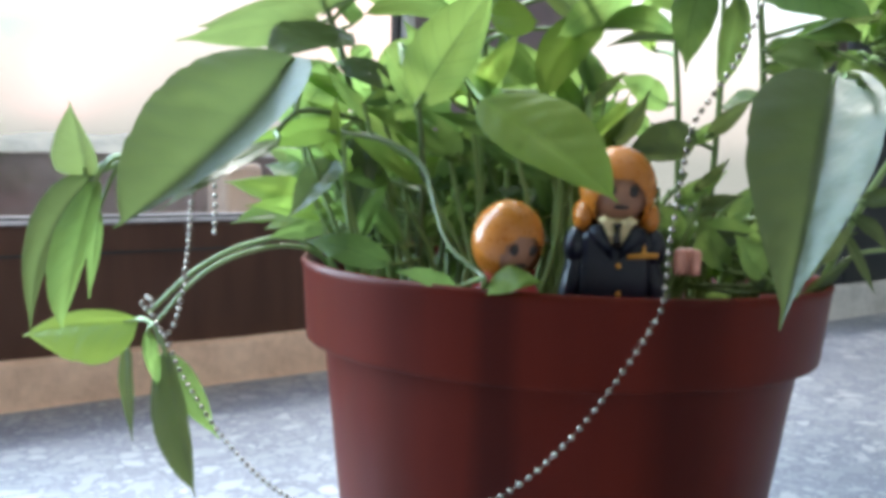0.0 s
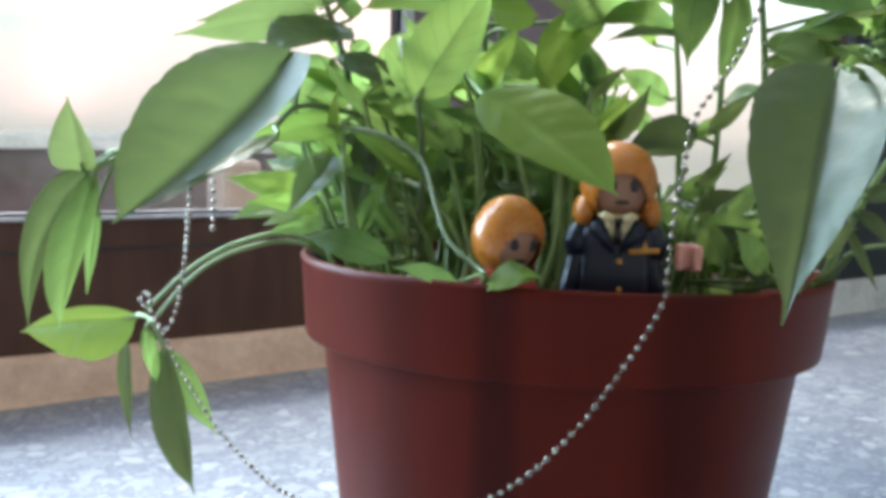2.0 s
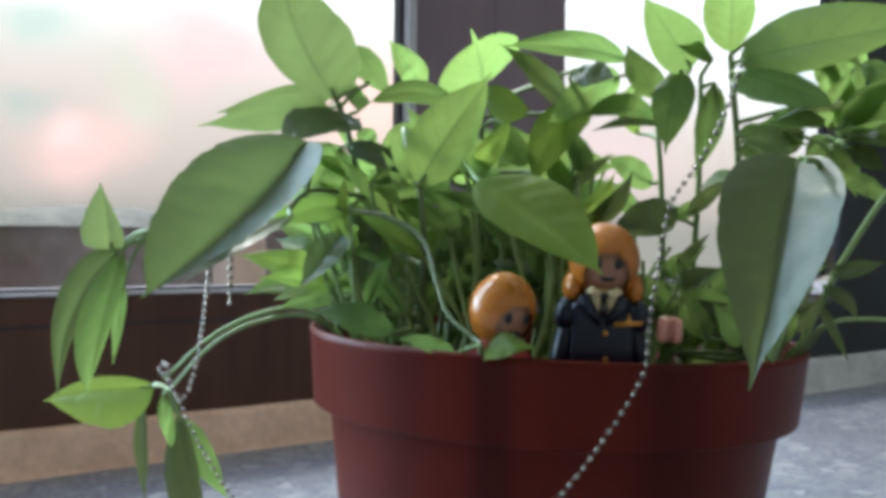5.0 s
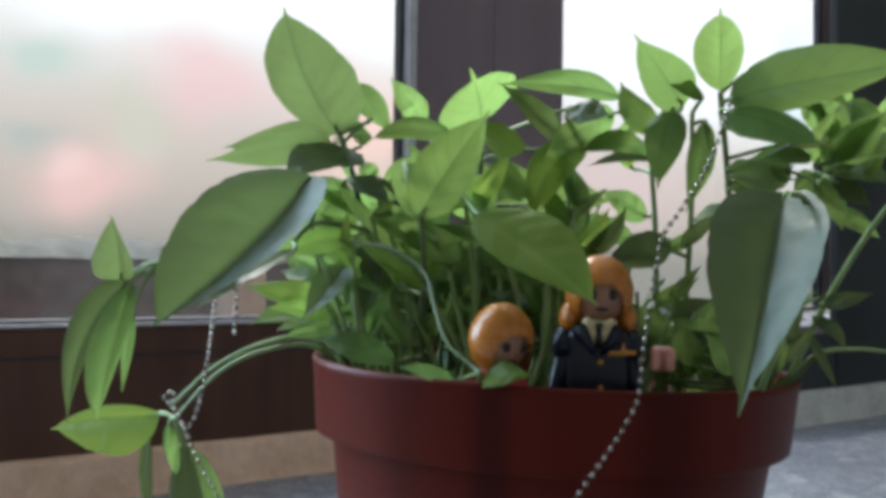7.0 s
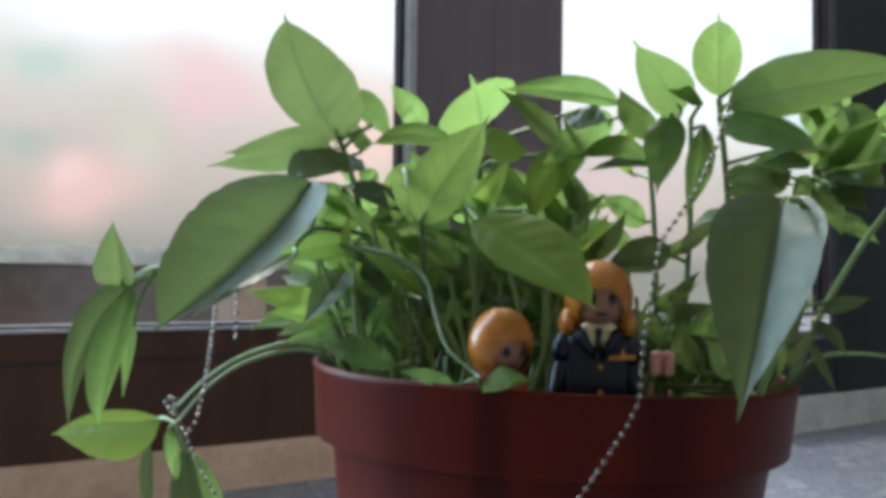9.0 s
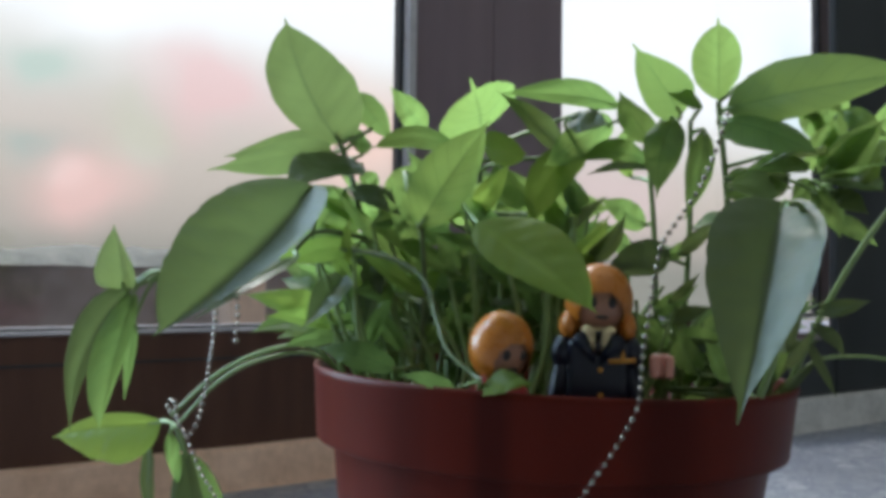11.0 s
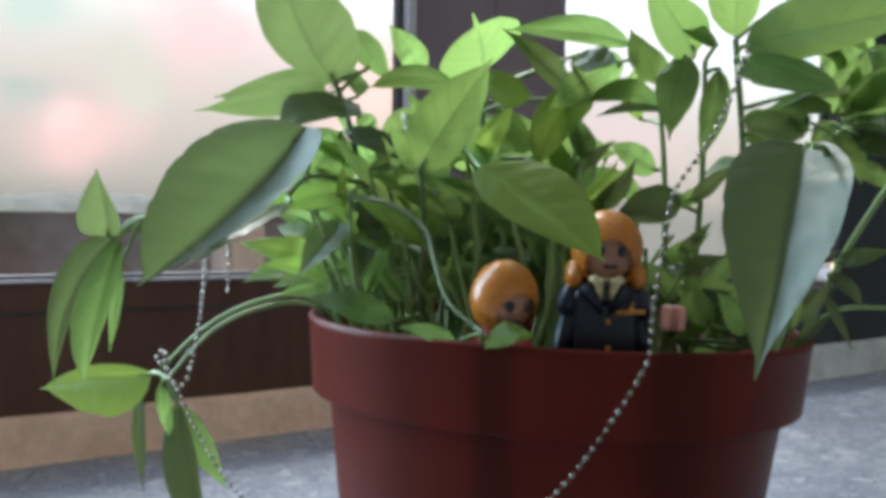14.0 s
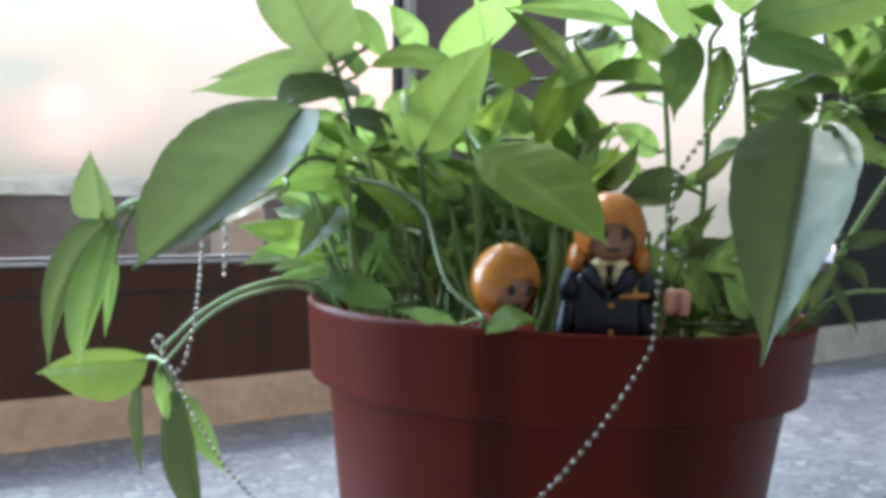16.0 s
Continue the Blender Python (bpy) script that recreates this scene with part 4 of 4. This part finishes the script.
leaf(plant_h, (0.1348, 0.3100, 0.2630), (0.1244, 0.3100, 0.2733), 0.0078, (0.1, -0.95, 0.1), 0.06, 0.2)

# the crowd of seedlings behind the toys: many thin stems and small leaves
nursery = thing("pepper_seedlings", "dense clump of thin young pepper seedlings", "seedlings", m=Matrix.Translation((0.04, 0.37, 0.15)))
rng = random.Random(11)


def in_gap(p):
    """True in the open gap beside the taller toy, through which the pane shows."""
    return 0.066 < p.x < 0.128 and p.z > 0.182


def inside(tip):
    """True for a leaf tip that lies above the rim or well within the pot, and not in the gap."""
    return not in_gap(tip) and (tip.z > 0.172 or math.hypot(tip.x - POT.x - 0.003, tip.y - POT.y) < 0.078)


def rooted(p):
    """That foot of a stem, drawn in to where the soil is."""
    out = Vector((p.x - POT.x, p.y - POT.y, 0))
    return p - out * max(0.0, 1 - 0.072 / max(out.length, 0.001))


plants[nursery] = []
origin = nursery.location.copy()
for k in range(120):
    a, r = rng.uniform(0, math.tau), 0.062 * math.sqrt(rng.random())
    foot = rooted(Vector((0.044 + r * 1.25 * math.cos(a), 0.362 + 0.7 * r * math.sin(a), 0.148)))
    top = foot + Vector(((foot.x - 0.04) * rng.uniform(0.0, 0.45) + rng.uniform(-0.020, 0.020), rng.uniform(-0.012, 0.012), rng.uniform(0.030, 0.088 if foot.x < 0.066 else 0.040)))
    line = glide([foot - origin, (foot * 0.5 + top * 0.5) - origin + Vector((rng.uniform(-0.004, 0.004), rng.uniform(-0.004, 0.004), 0)), top - origin], 10)
    part("stem", tube(bmesh.new(), line, rng.uniform(0.0008, 0.0014), 0.0006, 6), STEM, nursery)
    plants[nursery] += [p + origin for p in line]
    for n in range(rng.choice((3, 4, 4))):
        t = rng.uniform(0.45, 1.0)
        base = foot.lerp(top, t)
        a = rng.uniform(0, math.tau)
        size = rng.uniform(0.022, 0.046)
        tip = base + Vector((math.cos(a) * size, 0.7 * math.sin(a) * size, rng.uniform(-0.5, 0.9) * size))
        base = base + (tip - base) * 0.15
        if tip.y > 0.30 and inside(tip) and not in_gap(base):
            leaf(nursery, base, tip, size * rng.uniform(0.14, 0.27), (rng.uniform(-0.5, 0.5), -0.8, rng.uniform(0.1, 0.9)), rng.uniform(0.02, 0.1), 0.25, stalk=False)

# bare pale stems that fan out from the soil behind the toys
for k in range(80):
    foot = rooted(Vector((rng.uniform(-0.032, 0.072), rng.uniform(0.298, 0.338), 0.147)))
    top = foot + Vector(((foot.x - 0.02) * rng.uniform(0.1, 0.6) + rng.uniform(-0.022, 0.022), rng.uniform(0.0, 0.02), rng.uniform(0.045, 0.082 if foot.x < 0.055 else 0.048)))
    bow = Vector((rng.uniform(-0.009, 0.009), rng.uniform(-0.003, 0.003), 0))
    line = glide([foot - origin, (foot * 0.5 + top * 0.5) - origin + bow, top - origin], 12)
    part("stem", tube(bmesh.new(), line, rng.uniform(0.0009, 0.0014), 0.0007, 7), STEM, nursery)
    a, size = rng.uniform(0, math.tau), rng.uniform(0.022, 0.034)
    tip = top + Vector((math.cos(a) * size, 0.5 * math.sin(a) * size, rng.uniform(-0.2, 0.8) * size))
    wide = size * rng.uniform(0.2, 0.34)
    if inside(tip) and not in_gap(top):
        leaf(nursery, top, tip, wide, (rng.uniform(-0.5, 0.5), -0.8, rng.uniform(0.0, 0.5)), 0.06, 0.25, LIT_LEAF if k % 3 == 0 else LEAF, stalk=False)

for k in range(46):
    spot = (rng.uniform(0.076, 0.116), rng.uniform(0.308, 0.365), rng.uniform(0.153, 0.186)) if k % 3 else (rng.uniform(-0.03, 0.03), rng.uniform(0.31, 0.35), rng.uniform(0.155, 0.185))
    base, a, size = Vector(spot), rng.uniform(0, math.tau), rng.uniform(0.018, 0.030)
    tip = base + Vector((math.cos(a), -0.3 + 0.4 * math.sin(a), rng.uniform(-0.3, 0.8))).normalized() * size
    wide, facing = size * rng.uniform(0.24, 0.42), (rng.uniform(-0.6, 0.6), -0.8, rng.uniform(0.0, 0.7))
    if inside(tip):
        leaf(nursery, base, tip, wide, facing, rng.uniform(0.02, 0.1), 0.25)

for k in range(16):
    base = Vector((rng.uniform(-0.045, 0.052), rng.uniform(0.345, 0.395), rng.uniform(0.195, 0.245)))
    a, size = rng.uniform(0, math.tau), rng.uniform(0.022, 0.036)
    tip = base + Vector((math.cos(a), 0.3 * math.sin(a), rng.uniform(-0.9, 0.3))).normalized() * size
    leaf(nursery, base, tip, size * rng.uniform(0.35, 0.55), (rng.uniform(-0.5, 0.5), -0.9, rng.uniform(-0.5, 0.3)), rng.uniform(0.02, 0.08), 0.2)

# feathery dark shoots between the long hanging leaf and the panel
for k in range(34):
    base = Vector((rng.uniform(0.104, 0.124), rng.uniform(0.300, 0.338), rng.uniform(0.152, 0.188)))
    size = rng.uniform(0.018, 0.030)
    tip = base + Vector((rng.uniform(-0.2, 1.0), rng.uniform(-0.5, 0.3), rng.uniform(-0.2, 0.9))).normalized() * size
    if tip.z > 0.170:
        leaf(nursery, base, tip, size * rng.uniform(0.16, 0.30), (rng.uniform(-0.3, 0.6), -0.9, rng.uniform(-0.2, 0.4)), 0.05, 0.25, MATURE_SHADED)

# ---- leaves between the tall seedlings ----
broad_leaf(plant_f, (0.0650, 0.3300, 0.2635), (0.0367, 0.3150, 0.2437), (0.0072, 0.42, 1.20, 0.10), (0.0070, 0.42, 1.20, 0.10), (-0.2, -0.8, -0.45), 0.05, 0.06, 0, 0.05)
broad_leaf(plant_e, (0.0520, 0.3250, 0.2523), (0.0318, 0.3120, 0.2220), (0.0078, 0.40, 1.20, 0.10), (0.0080, 0.40, 1.20, 0.10), (-0.4, -0.8, -0.35), 0.05, 0.10, 0, 0.05, LIT_LEAF)
leaf(plant_f, (0.0784, 0.3280, 0.2453), (0.0535, 0.3180, 0.2414), 0.0050, (0, -0.8, 0.5), 0.08, 0.2, MATURE_SHADED)
broad_leaf(plant_e, (0.0197, 0.3250, 0.2456), (0.0325, 0.3160, 0.2290), (0.0024, 0.50, 1.00, 0.30), (0.0078, 0.55, 0.95, 0.10), (0, -0.95, 0.1), 0.04, 0, 0, 0.05)
leaf(plant_e, (0.0495, 0.3350, 0.2064), (0.0595, 0.3300, 0.2263), 0.0125, (0, -0.95, 0.1), 0.04, 0.15)
leaf(plant_f, (0.0515, 0.3150, 0.2076), (0.0648, 0.3000, 0.2262), 0.0072, (0.2, -0.9, 0.3), 0.05, 0.25, MATURE_SHADED)
leaf(plant_f, (0.0449, 0.3220, 0.2201), (0.0594, 0.3100, 0.2323), 0.0046, (0.2, -0.9, 0.3), 0.06, 0.25, MATURE_SHADED)

# ---- the bead chain ----
chain = thing("ball_chain", "nickel-plated ball chain necklace draped over the plants and the pot", "chain", m=Matrix.Translation((0.0891, 0.262, 0.2549)))
hook = chain.location.copy()
WAY = [(0.0890, 0.2620, 0.2548), (0.0849, 0.2615, 0.2426), (0.0794, 0.2600, 0.2306), (0.0727, 0.2580, 0.2211), (0.0667, 0.2550, 0.2127), (0.0639, 0.2520, 0.2023), (0.0620, 0.2495, 0.1936),
       (0.0597, 0.2470, 0.1815), (0.0583, 0.2450, 0.1698), (0.0568, 0.2445, 0.1629), (0.0473, 0.2430, 0.1474), (0.0326, 0.2410, 0.1287), (0.0153, 0.2440, 0.1130), (-0.0121, 0.2570, 0.0980),
       (-0.0488, 0.2900, 0.0964), (-0.0728, 0.3120, 0.1075), (-0.0848, 0.3180, 0.1217), (-0.0909, 0.3220, 0.1294), (-0.0958, 0.3220, 0.1409), (-0.0980, 0.3200, 0.1458), (-0.1001, 0.3190, 0.1502),
       (-0.1027, 0.3200, 0.1517), (-0.1031, 0.3220, 0.1537), (-0.1007, 0.3210, 0.1551), (-0.0990, 0.3180, 0.1524), (-0.0980, 0.3170, 0.1481), (-0.0965, 0.3170, 0.1444), (-0.0940, 0.3170, 0.1428),
       (-0.0918, 0.3170, 0.1449), (-0.0905, 0.3180, 0.1487), (-0.0899, 0.3230, 0.1560), (-0.0868, 0.3180, 0.1679), (-0.0836, 0.3100, 0.1794), (-0.0813, 0.3040, 0.1908), (-0.0804, 0.3020, 0.1980),
       (-0.0780, 0.3020, 0.2013), (-0.0757, 0.3030, 0.2004), (-0.0744, 0.3050, 0.1957), (-0.0742, 0.3060, 0.1871), (-0.0749, 0.3080, 0.1783)]
line = glide([Vector(p) - hook for p in WAY], 900)
length = sum((b - a).length for a, b in zip(line, line[1:]))
part("wire", tube(bmesh.new(), line[::3], 0.00012, 0.00012, 5), NICKEL, chain)
count = int(length / 0.0031)
bm = bmesh.new()
bmesh.ops.create_uvsphere(bm, u_segments=14, v_segments=9, radius=0.00089)
bead = bm
spots = glide(line, count)
first = part("bead", bead, NICKEL, chain)
first.location = spots[0]
for p in spots[1:]:
    ob = new("bead", first.data)
    ob.parent, ob.location = chain, p

# ---- the toys ----
def plain(name, base, rough, spec=0.5):
    return mottled(name, tuple(v * 0.88 for v in base), base, rough, 120.0, spec=spec, height=0.00005)


HAIR = plain("orange_toy_plastic", (0.48, 0.158, 0.02), 0.28)
SKIN = plain("tan_toy_plastic", (0.31, 0.14, 0.08), 0.4)
NAVY = plain("navy_toy_plastic", (0.007, 0.008, 0.021), 0.3, 0.4)
INK = plain("dark_toy_paint", (0.02, 0.012, 0.01), 0.35)
CREAM = plain("cream_toy_paint", (0.70, 0.55, 0.30), 0.4)
GOLD = plain("gold_toy_paint", (0.60, 0.26, 0.04), 0.35)
RED = plain("red_toy_plastic", (0.42, 0.03, 0.035), 0.3)
PINK = plain("pink_toy_plastic", (0.62, 0.27, 0.20), 0.35)
TOY = [HAIR, SKIN, NAVY, INK, CREAM, GOLD, RED, PINK]


def lump(bm, centre, size, slot, turn=None, cut=None, fine=1):
    """An egg-shaped piece in one of the toy's colours; cut drops what lies outside a test."""
    m = Matrix.Translation(centre) @ (turn or Matrix()) @ Matrix.Diagonal((*size, 1))
    made = bmesh.ops.create_uvsphere(bm, u_segments=32 * fine, v_segments=20 * fine, radius=1, matrix=m)["verts"]
    for f in {f for v in made for f in v.link_faces}:
        f.material_index = slot
    if cut:
        bmesh.ops.delete(bm, geom=[v for v in made if cut(v.co)], context="VERTS")


def bar(bm, a, b, slot, edge=0.0006, turn=None):
    n = len(bm.faces)
    keep = set(bm.faces)
    piece = bmesh.new()
    block(piece, a, b, edge)
    if turn:
        piece.transform(turn)
    me = bpy.data.meshes.new("piece")
    piece.to_mesh(me)
    piece.free()
    bm.from_mesh(me)
    bpy.data.meshes.remove(me)
    for f in bm.faces:
        if f not in keep:
            f.material_index = slot


def toy_head(bm, z, flip):
    """Head with a smooth helmet of hair that frames the face; faces towards -y."""
    wide, high, low = (0.0060, 0.0070, 0.0040) if flip else (0.0056, 0.0064, 0.0026)
    lump(bm, (0, 0, z), (0.0084, 0.0084, 0.0092), 1)
    lump(bm, (0, 0.0005, z + 0.0006), (0.0100, 0.0098, 0.0112), 0, cut=lambda c: c.y < 0 and (c.x / wide) ** 2 + ((c.z - z + low) / high) ** 2 < 1, fine=2)
    for s in (-1, 1):
        lump(bm, (s * 0.0028, -0.0078, z + 0.0002), (0.0013, 0.0008, 0.0016), 3)
    lump(bm, (0, -0.0076, z - 0.0042), (0.0020, 0.0005, 0.0006), 3)
    if flip:
        for s in (-1, 1):
            lump(bm, (s * 0.0086, 0.0008, z - 0.0075), (0.0028, 0.0050, 0.0046), 0)
        lump(bm, (0, 0.004, z - 0.007), (0.0095, 0.005, 0.006), 0)
        bmesh.ops.scale(bm, vec=(1.12, 1.1, 1.08), space=Matrix.Translation((0, 0, 0.003 - z)), verts=bm.verts[:])


def wedge(bm, outline, front, back, slot):
    """A flat piece with that outline in x and z, from front to back in y."""
    rings = [[bm.verts.new((x, y, z)) for x, z in outline] for y in (front, back)]
    faces = [bm.faces.new(rings[0]), bm.faces.new(rings[1][::-1])]
    for k in range(len(outline)):
        n = (k + 1) % len(outline)
        faces.append(bm.faces.new((rings[0][k], rings[1][k], rings[1][n], rings[0][n])))
    for f in faces:
        f.material_index = slot


bm = bmesh.new()
toy_head(bm, 0.0397, False)
bmesh.ops.rotate(bm, cent=(0, 0, 0.033), matrix=Euler((radians(12), radians(3), radians(28))).to_matrix(), verts=bm.verts[:])
lump(bm, (0, 0, 0.022), (0.0105, 0.0075, 0.0105), 6)
lump(bm, (0, 0.003, 0.014), (0.0095, 0.006, 0.008), 6)
small = part("toy_figure", bm, TOY)
small.matrix_world = pose(0.0178, 0.2710, 0.1376, 0, 0, 0) @ Matrix.Diagonal((1.05, 1.05, 1.05, 1))
tagged(small, "plastic toy figure with smooth orange hair sunk in the soil", "toy figure", "toy figures in the pot")

bm = bmesh.new()
toy_head(bm, 0.0545, True)
bmesh.ops.rotate(bm, cent=(0, 0, 0.05), matrix=Euler((0, 0, radians(4))).to_matrix(), verts=bm.verts[:])
lump(bm, (0, 0, 0.0400), (0.0098, 0.0066, 0.0060), 2)
bar(bm, (-0.0100, -0.0062, 0.0), (0.0104, 0.0062, 0.0430), 2, 0.0026)
lump(bm, (0, -0.0012, 0.0445), (0.0052, 0.0052, 0.0040), 4)
for s in (-1, 1):
    lump(bm, (s * 0.0110, 0.0, 0.0376), (0.0040, 0.0052, 0.0062), 2)
    lump(bm, (s * 0.0120, -0.0005, 0.0262), (0.0034, 0.0046, 0.0130), 2, Matrix.Rotation(radians(-8 * s), 4, "Y"))
    # shirt front, its collar point and the lapel beside it
    wedge(bm, [(s * x, z) for x, z in ((0.0006, 0.0452), (0.0050, 0.0458), (0.0044, 0.0428), (0.0012, 0.0386))], -0.0069, -0.0040, 4)
    wedge(bm, [(s * x, z) for x, z in ((0.0005, 0.0460), (0.0038, 0.0476), (0.0058, 0.0462), (0.0030, 0.0440))], -0.0078, -0.0050, 4)
    wedge(bm, [(s * x, z) for x, z in ((0.0046, 0.0452), (0.0078, 0.0440), (0.0084, 0.0415), (0.0008, 0.0346), (0.0010, 0.0382))], -0.0073, -0.0050, 2)
wedge(bm, ((-0.0011, 0.0455), (0.0011, 0.0455), (0.0008, 0.0437), (-0.0008, 0.0437)), -0.0080, -0.0060, 3)
wedge(bm, ((-0.0007, 0.0438), (0.0007, 0.0438), (0.0013, 0.0392), (0.0, 0.0374), (-0.0013, 0.0392)), -0.0076, -0.0060, 3)
wedge(bm, ((0.0034, 0.0352), (0.0120, 0.0360), (0.0122, 0.0374), (0.0088, 0.0372), (0.0080, 0.0400), (0.0072, 0.0371), (0.0034, 0.0366)), -0.0070, -0.0055, 5)
for x, z in ((0.0010, 0.0330), (0.0014, 0.0248), (0.0014, 0.0166)):
    lump(bm, (x, -0.0064, z), (0.0009, 0.0005, 0.0009), 5)
# the open grip with its two raised edges
bar(bm, (0.0166, -0.0066, 0.0312), (0.0240, -0.0030, 0.0392), 7, 0.0016)
for x in (0.0166, 0.0212):
    bar(bm, (x, -0.0086, 0.0314), (x + 0.0030, -0.0050, 0.0391), 7, 0.0011)
tall = part("toy_figure", bm, TOY)
tall.matrix_world = pose(0.0495, 0.2790, 0.1400, 2, 2, -6)
tagged(tall, "plastic toy figure with navy jacket, tie and flipped orange hair", "toy figure", "toy figures in the pot")
